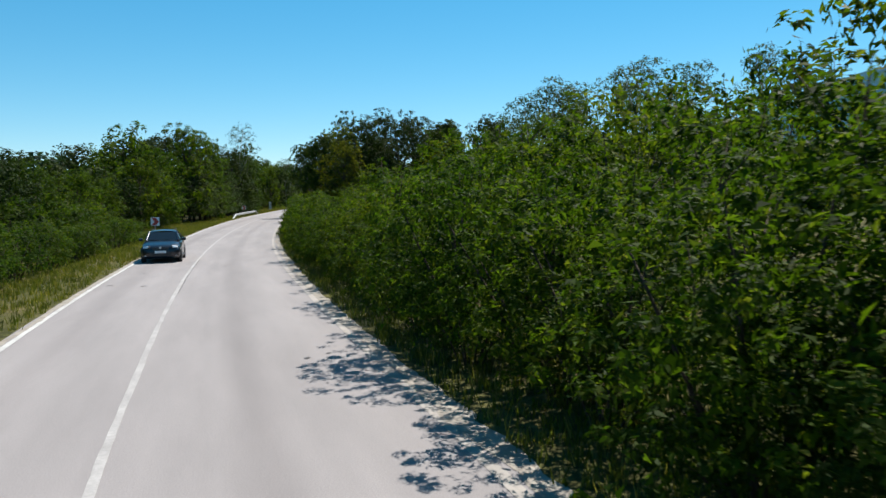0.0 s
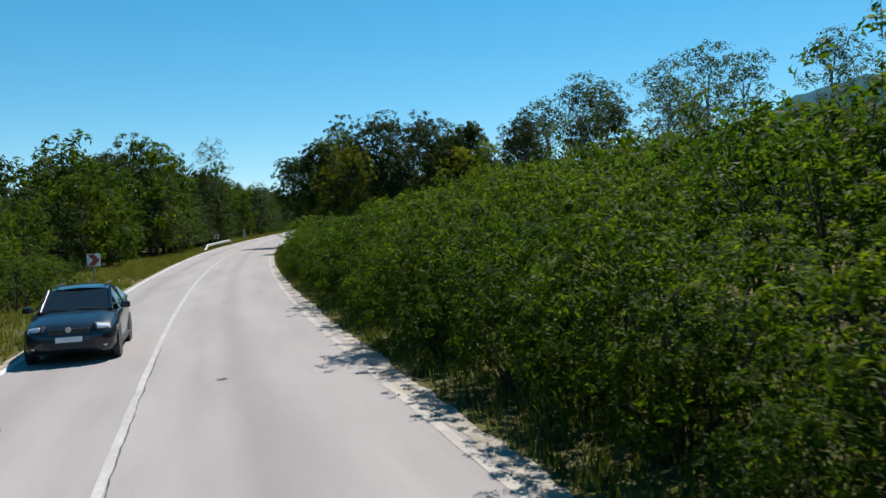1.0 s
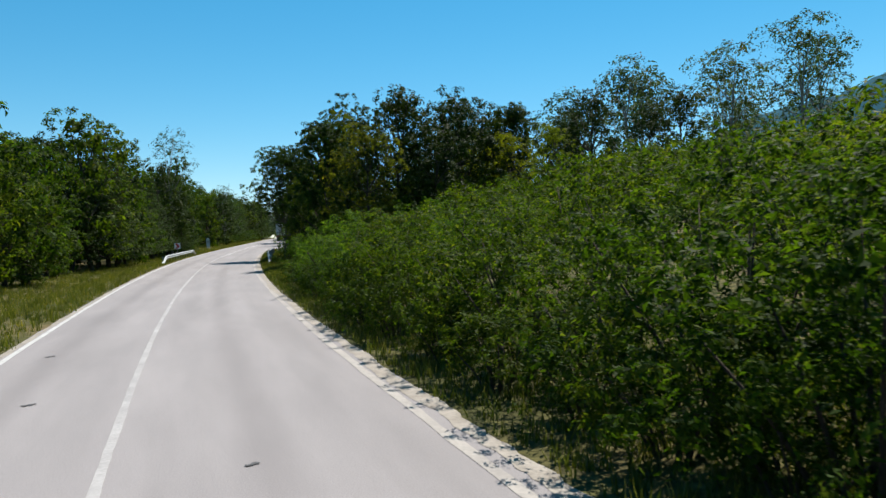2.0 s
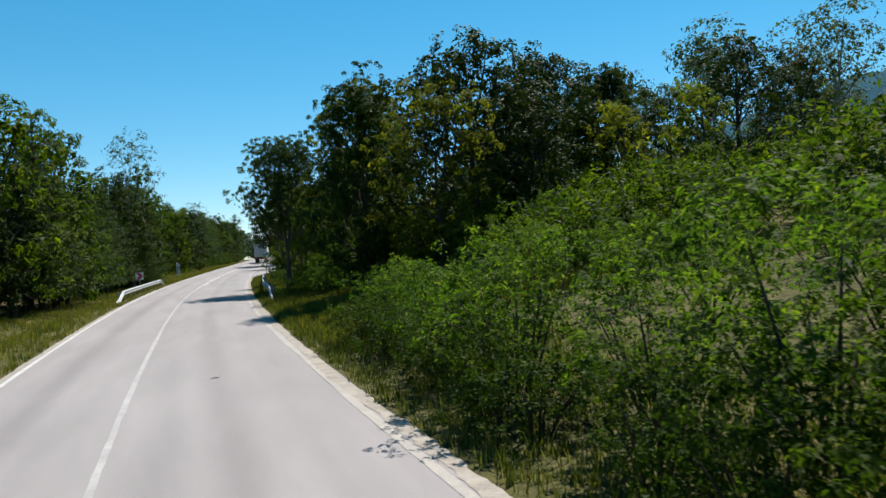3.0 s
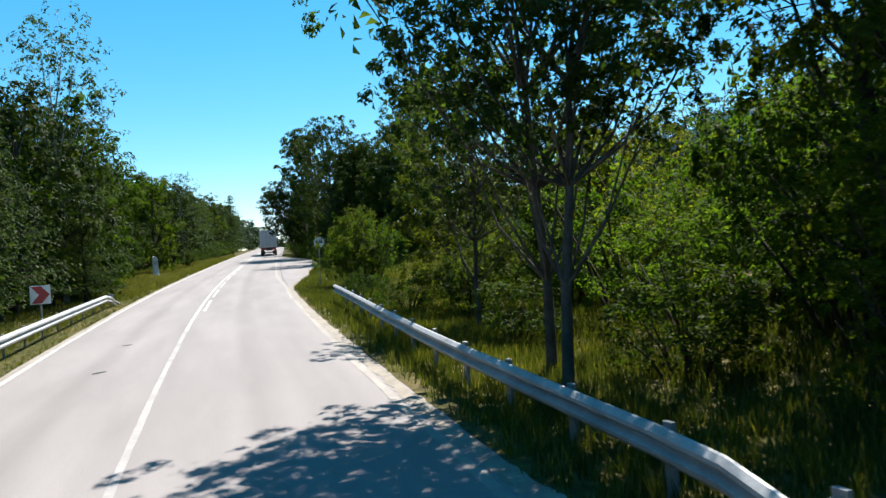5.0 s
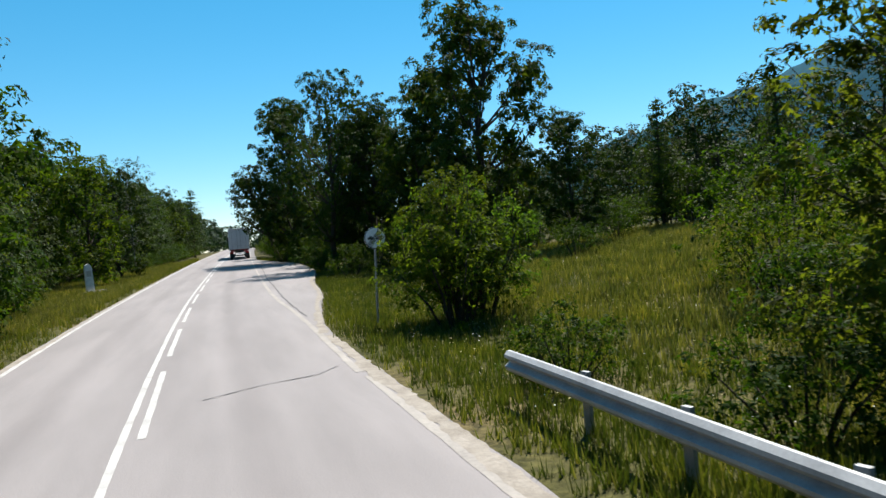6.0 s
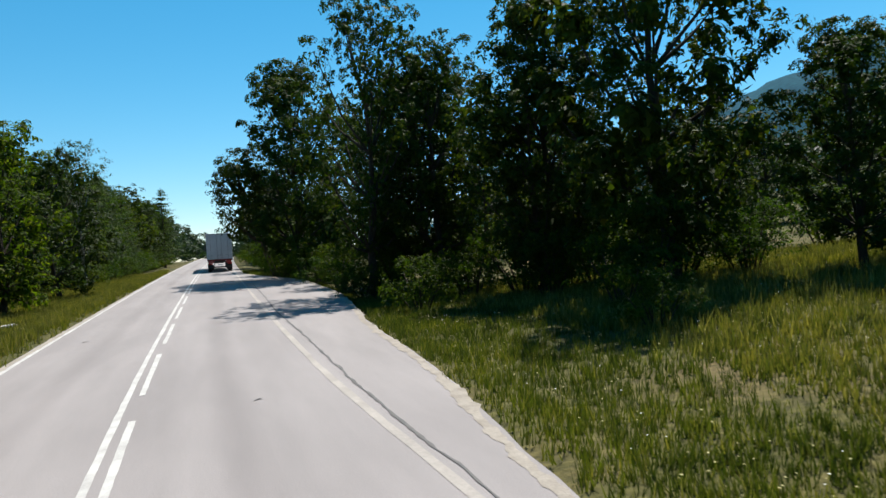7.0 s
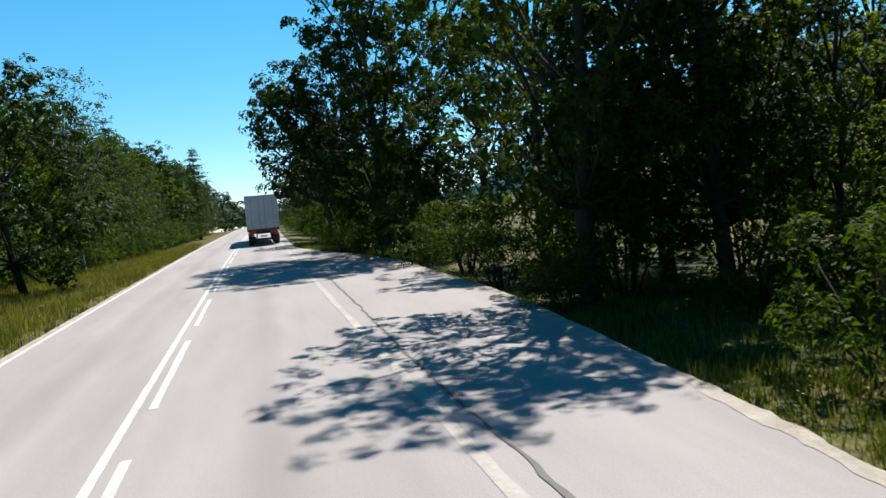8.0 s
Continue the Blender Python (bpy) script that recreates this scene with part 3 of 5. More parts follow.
# ---- guard rails, signs, marker ----
def guard_rail(u_of, y0, y1, face, label, dip_near, dip_far):
    """A W-beam rail on posts: face is +1 when it looks towards +u. The ends can dip to the ground."""
    rail = thing("guard_rail", label, "guard rail")
    prof = [(0.0, 0.155), (0.02, 0.15), (0.075, 0.10), (0.08, 0.06), (0.02, 0.02), (0.0, 0.0), (0.02, -0.02), (0.08, -0.06), (0.075, -0.10), (0.02, -0.15), (0.0, -0.155)]
    bm = bmesh.new()
    rings = []
    for y in np.arange(y0, y1 + 0.01, 1.0):
        p = spot(float(u_of(y)), y)
        h = 0.60 if face < 0 else 0.47
        if dip_near:
            h -= 0.56 * (1 - float(ease(y, y0, y0 + 3.5)))
        if dip_far:
            h -= 0.56 * float(ease(y, y1 - 3.5, y1))
        front = [bm.verts.new((p.x + face * a, y, p.z + h + b)) for a, b in prof]
        back = [bm.verts.new((p.x + face * (a - 0.012), y, p.z + h + b)) for a, b in prof]
        rings.append((front, back))
    n = len(prof)
    for (f0, b0), (f1, b1) in zip(rings, rings[1:]):
        for k in range(n - 1):
            bm.faces.new((f0[k], f0[k + 1], f1[k + 1], f1[k]))
            bm.faces.new((b0[k], b1[k], b1[k + 1], b0[k + 1]))
        bm.faces.new((f0[0], f1[0], b1[0], b0[0]))
        bm.faces.new((f0[-1], b0[-1], b1[-1], f1[-1]))
    part("beam", bm, STEEL, rail)
    for y in np.arange(y0 + 2.0, y1 - 1.0, 2.0):
        p = spot(float(u_of(y)), y)
        part("post", box_bm((0.06, 0.12, 1.25), (p.x - face * 0.17, y, p.z + (0.12 if face < 0 else -0.01)), (0, 0, 0), 0.008), GREY_STEEL, rail)
        part("spacer", box_bm((0.13, 0.10, 0.16), (p.x - face * 0.075, y, p.z + (0.60 if face < 0 else 0.47)), (0, 0, 0), 0.008), GREY_STEEL, rail)
    return rail


guard_rail(lambda y: -5.35, 110.5, 138.0, 1, "galvanised steel guard rail with sloped ends on grass", True, True)
guard_rail(lambda y: 3.75 + 0.35 * ease(y, 108, 127), 99.5, 128.0, -1, "galvanised steel guard rail below roadside trees", True, False)


def chevron_sign(u, y, size, label, aim):
    """A square bend marker on one post, white arrow on red."""
    p = spot(u, y)
    sign = thing("chevron_sign", label, "road sign", "bend markers", pose(p.x, p.y, p.z, 0, 0, aim))
    part("post", rod_bm(0.03, 0.03, 1.9, pose(0, 0.03, 0.65)), GREY_STEEL, sign)
    h = 1.3
    part("board", box_bm((size, 0.02, size), (0, 0, h), (0, 0, 0), 0.012), SIGN_WHITE, sign, "white sheet-metal board")
    bm = bmesh.new()
    for s in (1, -1):
        pts = [(-0.44, 0.46 * s), (0.06, 0.46 * s), (0.45, 0.0), (-0.07, 0.0)]
        vs = [bm.verts.new((a * size, -0.013, h + b * size)) for a, b in pts]
        bm.faces.new(vs)
    part("arrow", bm, SIGN_RED, sign, "red arrow head")
    part("clamp", box_bm((0.12, 0.05, 0.04), (0, 0.03, h + size * 0.2)), GREY_STEEL, sign)
    return sign


chevron_sign(-6.1, 62.3, 0.62, "red and white bend marker on a steel post in the grass", 8)
chevron_sign(-5.9, 126.2, 0.6, "red and white bend marker behind the guard rail", 2)


def overtaking_sign(u, y):
    """A round sign that ends the ban on overtaking: pale disc, grey rim, two car outlines, a dark band across."""
    p = spot(u, y)
    sign = thing("round_road_sign", "pale round road sign with dark diagonal bands on a post", "road sign", "", pose(p.x, p.y, p.z, 0, 2, -12))
    part("post", rod_bm(0.032, 0.032, 2.9, pose(0, 0.05, 1.2)), GREY_STEEL, sign)
    turn = pose(0, 0, 2.42, 90, 0, 0)
    part("disc", lathe_bm([(0.29, -0.012), (0.30, -0.006), (0.30, 0.006), (0.29, 0.012)], 40, turn), SIGN_WHITE, sign, "pale reflective disc")
    ring = bmesh.new()
    inner = [ring.verts.new(turn @ Vector((0.272 * math.cos(a), 0.272 * math.sin(a), 0.0135))) for a in np.linspace(0, 2 * math.pi, 41)[:-1]]
    outer = [ring.verts.new(turn @ Vector((0.297 * math.cos(a), 0.297 * math.sin(a), 0.0135))) for a in np.linspace(0, 2 * math.pi, 41)[:-1]]
    for k in range(40):
        ring.faces.new((inner[k], inner[(k + 1) % 40], outer[(k + 1) % 40], outer[k]))
    part("rim", ring, SIGN_BLACK, sign)
    for x in (-0.12, 0.115):
        bm = bmesh.new()
        pts = [(-0.09, -0.04), (0.09, -0.04), (0.09, 0.01), (0.055, 0.015), (0.04, 0.05), (-0.04, 0.05), (-0.055, 0.015), (-0.09, 0.01)]
        bm.faces.new([bm.verts.new(turn @ Vector((x + a, b, 0.0135))) for a, b in pts])
        part("car_symbol", bm, SIGN_BLACK, sign)
    for k in range(5):
        o = (k - 2) * 0.028
        bm = bmesh.new()
        d, q = Vector((math.cos(radians(52)), math.sin(radians(52)), 0)), Vector((-math.sin(radians(52)), math.cos(radians(52)), 0))
        bm.faces.new([bm.verts.new(turn @ (a * 0.262 * d + (o + b * 0.008) * q + Vector((0, 0, 0.0165)))) for a, b in ((-1, -1), (1, -1), (1, 1), (-1, 1))])
        part("band", bm, SIGN_BLACK, sign)
    part("clamp", box_bm((0.1, 0.06, 0.04), (0, 0.035, 2.5)), GREY_STEEL, sign)
    return sign


overtaking_sign(4.45, 137.85)


def marker_stone(u, y):
    p = spot(u, y)
    stone = thing("marker_stone", "pale upright marker stone on a low concrete footing", "marker stone", "", pose(p.x, p.y, p.z, 0, -3, 14))
    bm = bmesh.new()
    outline = [(-0.27, 0.0), (0.27, 0.0), (0.25, 1.55), (0.17, 1.80), (0.0, 1.88), (-0.17, 1.80), (-0.25, 1.55)]
    lo = [bm.verts.new((a, -0.11, b + 0.12)) for a, b in outline]
    hi = [bm.verts.new((a * 0.94, 0.11, b + 0.12)) for a, b in outline]
    bm.faces.new(lo)
    bm.faces.new(hi)
    for k in range(7):
        bm.faces.new((lo[k], lo[(k + 1) % 7], hi[(k + 1) % 7], hi[k]))
    bmesh.ops.bevel(bm, geom=bm.edges[:], offset=0.02, segments=2, affect="EDGES")
    part("slab", bm, STONE, stone)
    part("footing", box_bm((1.5, 0.8, 0.2), (0.2, 0, 0.06), (0, 0, 0), 0.03), CONCRETE, stone, "grey concrete footing")
    part("recess", box_bm((0.3, 0.01, 0.4), (0, -0.112, 1.35), (0, 0, 0), 0.003), CONCRETE, stone)
    return stone


marker_stone(-8.8, 175.0)


# ---- vehicles ----
def wheel(parent, x, y, r, width, name="wheel"):
    turn = pose(x, y, r, 0, 90, 0)
    w = part_of(name, bpy.data.meshes.new("hub"), parent)
    hub = rod_bm(r * 0.18, r * 0.14, width * 1.02, turn, 12)
    hub.to_mesh(w.data)
    hub.free()
    w.data.materials.append(RIM)
    h = width / 2
    part("tyre", lathe_bm([(r * 0.62, -h * 0.9), (r * 0.9, -h), (r * 0.98, -h * 0.75), (r, -h * 0.3), (r, h * 0.3), (r * 0.98, h * 0.75), (r * 0.9, h), (r * 0.62, h * 0.9)], 28, turn), RUBBER, w, "", True)
    part("rim", lathe_bm([(r * 0.2, -h * 0.5), (r * 0.45, -h * 0.72), (r * 0.62, -h * 0.92), (r * 0.62, h * 0.92), (r * 0.45, h * 0.72), (r * 0.2, h * 0.5)], 20, turn), RIM, w)
    return w


def lorry(u, y):
    """An articulated lorry seen from behind: box trailer with two doors, underrun bar, lamps, three axles, tractor ahead."""
    p = spot(u, y)
    p.z = float(zr(y)) + 0.006
    truck = thing("lorry", "articulated lorry with a grey-white box trailer on the asphalt road", "lorry", "", pose(p.x, p.y, p.z, 1.2, 0, -13.4))
    part("trailer_box", box_bm((2.5, 13.4, 2.72), (0, 6.75, 2.62), (0, 0, 0), 0.03), TRAILER_SIDE, truck, "pale box body")
    for s in (-1, 1):
        door = part("rear_door", box_bm((1.19, 0.05, 2.5), (s * 0.607, 0.02, 2.60), (0, 0, 0), 0.012), TRAILER, truck, "grey-white rear door")
        for k in (0.22, 0.86):
            part("lock_bar", rod_bm(0.018, 0.018, 2.5, pose(s * k, -0.03, 2.58), 8), GREY_STEEL, door)
            part("lock_handle", box_bm((0.24, 0.03, 0.04), (s * (k - 0.08), -0.05, 1.75)), GREY_STEEL, door)
        for h in (1.7, 2.3, 2.9, 3.5):
            part("hinge", box_bm((0.12, 0.035, 0.06), (s * 1.16, -0.02, h)), GREY_STEEL, door)
    for s in (-1, 1):
        part("corner_post", box_bm((0.075, 0.09, 2.78), (s * 1.24, 0.0, 2.6), (0, 0, 0), 0.01), TRAILER, truck)
    part("header_beam", box_bm((2.55, 0.1, 0.13), (0, 0.0, 3.94), (0, 0, 0), 0.015), TRAILER, truck)
    part("sill_beam", box_bm((2.5, 0.1, 0.16), (0, 0.0, 1.24), (0, 0, 0), 0.01), CHASSIS, truck)
    part("reflector_strip", box_bm((2.3, 0.012, 0.06), (0, -0.057, 1.25)), RED_LENS, truck, "red reflective strip")
    part("chassis", box_bm((1.1, 12.6, 0.28), (0, 6.6, 1.08), (0, 0, 0), 0.02), CHASSIS, truck)
    bar = part("underrun_bar", box_bm((2.35, 0.12, 0.14), (0, 0.02, 0.52), (0, 0, 0), 0.015), CHASSIS, truck)
    for s in (-1, 1):
        part("bracket", box_bm((0.08, 0.08, 0.52), (s * 0.55, 0.08, 0.8)), CHASSIS, bar)
        part("tail_lamp", box_bm((0.42, 0.06, 0.15), (s * 0.96, -0.03, 0.86), (0, 0, 0), 0.015), RED_LENS, truck, "red tail lamp cluster")
        part("mud_flap", box_bm((0.6, 0.02, 0.5), (s * 0.92, 0.35, 0.5)), RUBBER, truck)
    part("number_plate", box_bm((0.52, 0.015, 0.12), (0, -0.05, 0.74)), SIGN_WHITE, truck, "plain white plate")
    part("warning_board", box_bm((0.55, 0.012, 0.2), (-0.85, -0.06, 1.05)), SIGN_RED, truck)
    part("warning_board", box_bm((0.55, 0.012, 0.2), (0.85, -0.06, 1.05)), SIGN_RED, truck)
    for k in range(3):
        for s in (-1, 1):
            wheel(truck, s * 1.03, 1.6 + 1.32 * k, 0.5, 0.38)
    for s in (-1, 1):
        part("side_guard", box_bm((0.05, 4.8, 0.4), (s * 1.2, 7.6, 0.75), (0, 0, 0), 0.01), TRAILER_SIDE, truck)
    part("tractor_cab", box_bm((2.45, 2.1, 2.75), (0, 15.1, 2.2), (0, 0, 0), 0.14), TRAILER_SIDE, truck)
    part("tractor_chassis", box_bm((1.0, 5.6, 0.35), (0, 13.4, 0.85), (0, 0, 0), 0.02), CHASSIS, truck)
    for s in (-1, 1):
        part("wing_mirror", box_bm((0.22, 0.12, 0.75), (s * 1.46, 15.9, 2.5), (0, 0, 0), 0.04), BLACK_PLASTIC, truck)
        for yy in (11.9, 15.4):
            wheel(truck, s * 1.02, yy, 0.5, 0.34)
    return truck


lorry(1.05, 219.0)


def hatchback(u, y, turn):
    """A dark blue five-door hatchback, its nose at local -y: a lofted shell with glass, lamps, grille, mirrors and wheels."""
    p = spot(u, y)
    p.z = float(zr(y)) + 0.006
    car = thing("car", "dark blue five-door hatchback on the asphalt lane", "car", "", pose(p.x, p.y, p.z, 0, 0, turn) @ Matrix.Diagonal((0.95, 0.95, 0.95, 1)))
    # stations along the car: y, half width low, half width at the waist, waist height, floor height
    st = [(-2.08, 0.60, 0.62, 0.62, 0.30), (-2.0, 0.78, 0.76, 0.72, 0.22), (-1.8, 0.86, 0.82, 0.80, 0.20), (-1.2, 0.89, 0.86, 0.92, 0.20), (-0.85, 0.89, 0.87, 0.98, 0.20), (0.0, 0.89, 0.88, 1.0, 0.20), (1.0, 0.89, 0.88, 1.02, 0.20), (1.6, 0.88, 0.86, 1.04, 0.22), (2.0, 0.82, 0.80, 1.02, 0.28), (2.1, 0.74, 0.72, 0.95, 0.36)]
    bm = bmesh.new()
    rings = []
    for yy, a, b, h, f in st:
        shape = [(a * 0.9, f), (a, f + 0.14), (a, (f + h) * 0.52), (b, h - 0.1), (b * 0.93, h - 0.02), (b * 0.6, h + 0.02), (0, h + 0.03)]
        shape += [(-x, z) for x, z in reversed(shape[:-1])]
        rings.append([bm.verts.new((x, yy, z)) for x, z in shape])
    for r0, r1 in zip(rings, rings[1:]):
        for k in range(len(r0)):
            bm.faces.new((r0[k], r0[(k + 1) % len(r0)], r1[(k + 1) % len(r0)], r1[k]))
    bm.faces.new(rings[0])
    bm.faces.new(rings[-1])
    part("body", bm, CAR_PAINT, car, "glossy dark blue shell", True)
    roof = [(-0.95, 0.74, 0.99), (-0.25, 0.60, 1.42), (0.1, 0.59, 1.47), (0.9, 0.58, 1.46), (1.5, 0.56, 1.40), (1.98, 0.66, 1.05)]
    bm = bmesh.new()
    rows = []
    for yy, w, h in roof:
        rows.append([bm.verts.new((x, yy, z)) for x, z in ((-w, h - 0.04), (-w * 0.8, h), (0, h + 0.025), (w * 0.8, h), (w, h - 0.04))])
    for r0, r1 in list(zip(rows, rows[1:]))[1:4]:
        for k in range(4):
            bm.faces.new((r0[k], r0[k + 1], r1[k + 1], r1[k]))
    part("roof", bm, CAR_PAINT, car, "", True)
    def pane(name, pts, label):
        b = bmesh.new()
        b.faces.new([b.verts.new(q) for q in pts])
        return part(name, b, GLASS_DARK, car, label)
    pane("windscreen", [(-0.74, -0.97, 0.985), (0.74, -0.97, 0.985), (0.60, -0.25, 1.40), (0.0, -0.27, 1.435), (-0.60, -0.25, 1.40)], "dark windscreen")
    pane("rear_window", [(-0.66, 1.98, 1.03), (0.66, 1.98, 1.03), (0.56, 1.5, 1.38), (-0.56, 1.5, 1.38)], "dark rear window")
    for s in (-1, 1):
        pane("side_window", [(s * 0.86, -0.9, 1.0), (s * 0.86, 0.35, 1.02), (s * 0.60, 0.35, 1.43), (s * 0.60, -0.22, 1.385)], "dark side window")
        pane("side_window", [(s * 0.86, 0.4, 1.02), (s * 0.84, 1.9, 1.05), (s * 0.57, 1.5, 1.37), (s * 0.59, 0.4, 1.43)], "dark side window")
        part("door_pillar", box_bm((0.03, 0.07, 0.52), (s * 0.735, 0.375, 1.22), (0, -s * 32, 0)), BLACK_PLASTIC, car)
        part("windscreen_pillar", box_bm((0.06, 0.06, 0.86), (s * 0.675, -0.6, 1.2), (-59, -s * 10, 0), 0.01), CAR_PAINT, car)
        part("wing_mirror", box_bm((0.2, 0.14, 0.14), (s * 0.98, -0.72, 1.04), (0, 0, s * 10), 0.04), CAR_PAINT, car)
        lamp = part("headlight", box_bm((0.30, 0.16, 0.12), (s * 0.62, -1.955, 0.70), (-24, s * 8, s * 30), 0.045), LAMP_GLASS, car, "clear headlight")
        part("lamp_bezel", box_bm((0.36, 0.13, 0.16), (s * 0.62, -1.94, 0.70), (-24, s * 8, s * 30), 0.03), BLACK_PLASTIC, lamp)
        part("fog_lamp", rod_bm(0.045, 0.045, 0.08, pose(s * 0.66, -2.0, 0.36, 90, 0, s * 20), 14), LAMP_GLASS, car)
        part("sill", box_bm((0.05, 2.2, 0.1), (s * 0.885, 0.05, 0.26), (0, 0, 0), 0.015), BLACK_PLASTIC, car)
        part("roof_rail", box_bm((0.03, 1.5, 0.03), (s * 0.52, 0.6, 1.49), (0, 0, 0), 0.008), BLACK_PLASTIC, car)
        part("tail_lamp", box_bm((0.2, 0.12, 0.24), (s * 0.7, 2.03, 0.88), (0, 0, 0), 0.03), RED_LENS, car)
        for yy in (-1.32, 1.28):
            wheel(car, s * 0.80, yy, 0.315, 0.2)
            bmw = lathe_bm([(0.30, -0.06), (0.375, -0.06), (0.375, 0.06), (0.30, 0.06)], 24, pose(s * 0.845, yy, 0.315, 0, 90, 0))
            part("wheel_arch", bmw, BLACK_PLASTIC, car)
    part("grille", box_bm((0.75, 0.06, 0.11), (0, -2.07, 0.66), (-8, 0, 0), 0.015), BLACK_PLASTIC, car)
    part("lower_grille", box_bm((0.95, 0.06, 0.16), (0, -2.07, 0.38), (0, 0, 0), 0.02), BLACK_PLASTIC, car)
    part("badge", rod_bm(0.055, 0.055, 0.02, pose(0, -2.11, 0.70, 90, 0, 0), 20), RIM, car)
    part("number_plate", box_bm((0.5, 0.012, 0.11), (0, -2.108, 0.50), (0, 0, 0), 0.003), SIGN_WHITE, car, "plain white plate")
    for s in (-0.3, 0.25):
        part("wiper", box_bm((0.5, 0.015, 0.015), (s, -0.93, 1.02), (0, 4, 0)), BLACK_PLASTIC, car)
    return car


hatchback(-2.62, 38.6, -2.0)


# ---- plants by the road ----
rng = np.random.default_rng(7)

ACACIA = [shrub(20 + k, 4.2, 4.6, SHRUB_LEAF, "dense bright green acacia thicket beside the road", 300, 52, 0.1, "acacia_thicket", 10, 0.16, 0.5, 3, 80) for k in range(4)]
ACACIA_MID = [shrub(36 + k, 4.2, 4.6, SHRUB_LEAF, "dense bright green acacia thicket beside the road", 250, 46, 0.108, "acacia_thicket", 10, 0.16, 0.6, 3, 56) for k in range(2)]
ACACIA_BACK = [shrub(25 + k, 4.2, 4.8, SHRUB_LEAF, "dense green acacia thicket on the bank", 170, 30, 0.155, "acacia_thicket", 10, 0.14, 0.7) for k in range(3)]
ACACIA_FRESH = [shrub(130 + k, 4.2, 4.8, FRESH_LEAF, "fresh light green acacia thicket in full sun", 200, 34, 0.13, "acacia_thicket", 10, 0.16, 0.7, 3, 14) for k in range(2)]
SLOPE_BUSH = [shrub(27 + k, 3.8, 5.6, SHRUB_LEAF, "green thicket on the upper slope", 95, 23, 0.26, "slope_thicket", 9, 0.16, 1.0, 3, 24) for k in range(2)]
VERGE_BUSH = [shrub(34 + k, 2.4, 3.4, HEDGE_LEAF, "rounded green bush along the edge of the wood", 70, 22, 0.2, "verge_bush", 9, 0.15, 0.5, 3, 26) for k in range(3)]
HEDGE = [shrub(30 + k, 2.4, 3.4, HEDGE_LEAF, "low green bush on the grassy verge", 100, 27, 0.14, "bush", 9, 0.17, 0.6) for k in range(3)]
OAKS = [broad_tree(40 + k, 12.0, 4.5, OAK_LEAF, BARK, "tall dark green oak with a full rounded crown", "tree", "oak_tree", 560, 52, 0.17, 34, 0.11, 0.19, 0.06, 3, 190, 0.23) for k in range(3)]
AIRY_OAKS = [broad_tree(46 + k, 12.0, 4.5, OAK_LEAF, BARK, "tall oak with an open crown of thin foliage", "tree", "oak_tree", 400, 48, 0.16, 28, 0.16, 0.19, 0.1, 3, 100, 0.2) for k in range(2)]
DARK_OAKS = [broad_tree(50 + k, 12.0, 4.4, DARK_LEAF, BARK, "very dark broadleaf tree with lumpy crown", "tree", "broadleaf_tree", 270, 28, 0.25, 26, 0.1, 0.2, 0.08, 3, 80, 0.21, 1) for k in range(3)]
FAR_OAKS = [broad_tree(53 + k, 12.0, 4.4, DARK_LEAF, BARK, "very dark broadleaf tree with lumpy crown", "tree", "broadleaf_tree", 140, 22, 0.36, 18, 0.1, 0.2, 0.08, 3, 40, 0.25, 0) for k in range(2)]
MAPLES = [broad_tree(60 + k, 10.0, 3.3, MAPLE_LEAF, BARK, "yellow-green maple leaning to the road", "tree", "maple_tree", 320, 66, 0.115, 22, 0.15, 0.13, 0.16, 3, 40, 0.12) for k in range(2)]
MAPLES_BACK = [broad_tree(65 + k, 10.0, 3.5, MAPLE_LEAF, BARK, "yellow-green young maple in the undergrowth", "tree", "maple_tree", 210, 32, 0.21, 18, 0.08, 0.15, 0.12, 3, 10) for k in range(2)]
ASHES = [broad_tree(70 + k, 13.0, 4.0, ASH_LEAF, PALE_BARK, "tall airy grey-green tree on the slope", "tree", "ash_tree", 420, 9, 0.30, 13, 0.35, 0.2, 0.28, 3, 0) for k in range(2)]
BIRCHES = [broad_tree(80 + k, 14.0, 2.6, ASH_LEAF, PALE_BARK, "slender pale birch with thin foliage", "tree", "birch_tree", 420, 9, 0.22, 16, 0.25, 0.14, 0.33, 3, 0) for k in range(2)]
WOOD = [broad_tree(90 + k, 8.5, 3.4, (SHRUB_LEAF, HEDGE_LEAF, DARK_LEAF, SHRUB_LEAF)[k], BARK, "leafy young tree at the edge of the wood", "tree", "young_tree", 190, 34, 0.18, 22, 0.05, 0.13, 0.06, 3, 75, 0.27, 1) for k in range(4)]
HIGH_OAKS = [broad_tree(110 + k, 11.5, 3.6, OAK_LEAF, BARK, "slim tree with a high open crown above the bushes", "tree", "slim_tree", 330, 66, 0.12, 22, 0.40, 0.14, 0.18, 3, 60, 0.14) for k in range(2)]
LIT_BUSH = [shrub(120 + k, 3.2, 3.6, (FRESH_LEAF, FRESH_LEAF, MAPLE_LEAF)[k], "yellow-green sunlit bush under the roadside trees", 150, 44, 0.10, "leafy_bush", 10, 0.2, 1.0, 3, 12) for k in range(3)]
WOOD_BACK = [broad_tree(95 + k, 8.5, 3.4, (SHRUB_LEAF, DARK_LEAF)[k], BARK, "leafy tree inside the wood", "tree", "young_tree", 75, 24, 0.36, 14, 0.06, 0.13, 0.08, 3, 30, 0.27, 0) for k in range(2)]
LEANER = broad_tree(56, 11.5, 3.2, DARK_LEAF, BARK, "dark tree leaning out over the asphalt", "tree", "leaning_tree", 200, 32, 0.25, 16, 0.42, 0.24, 0.13)
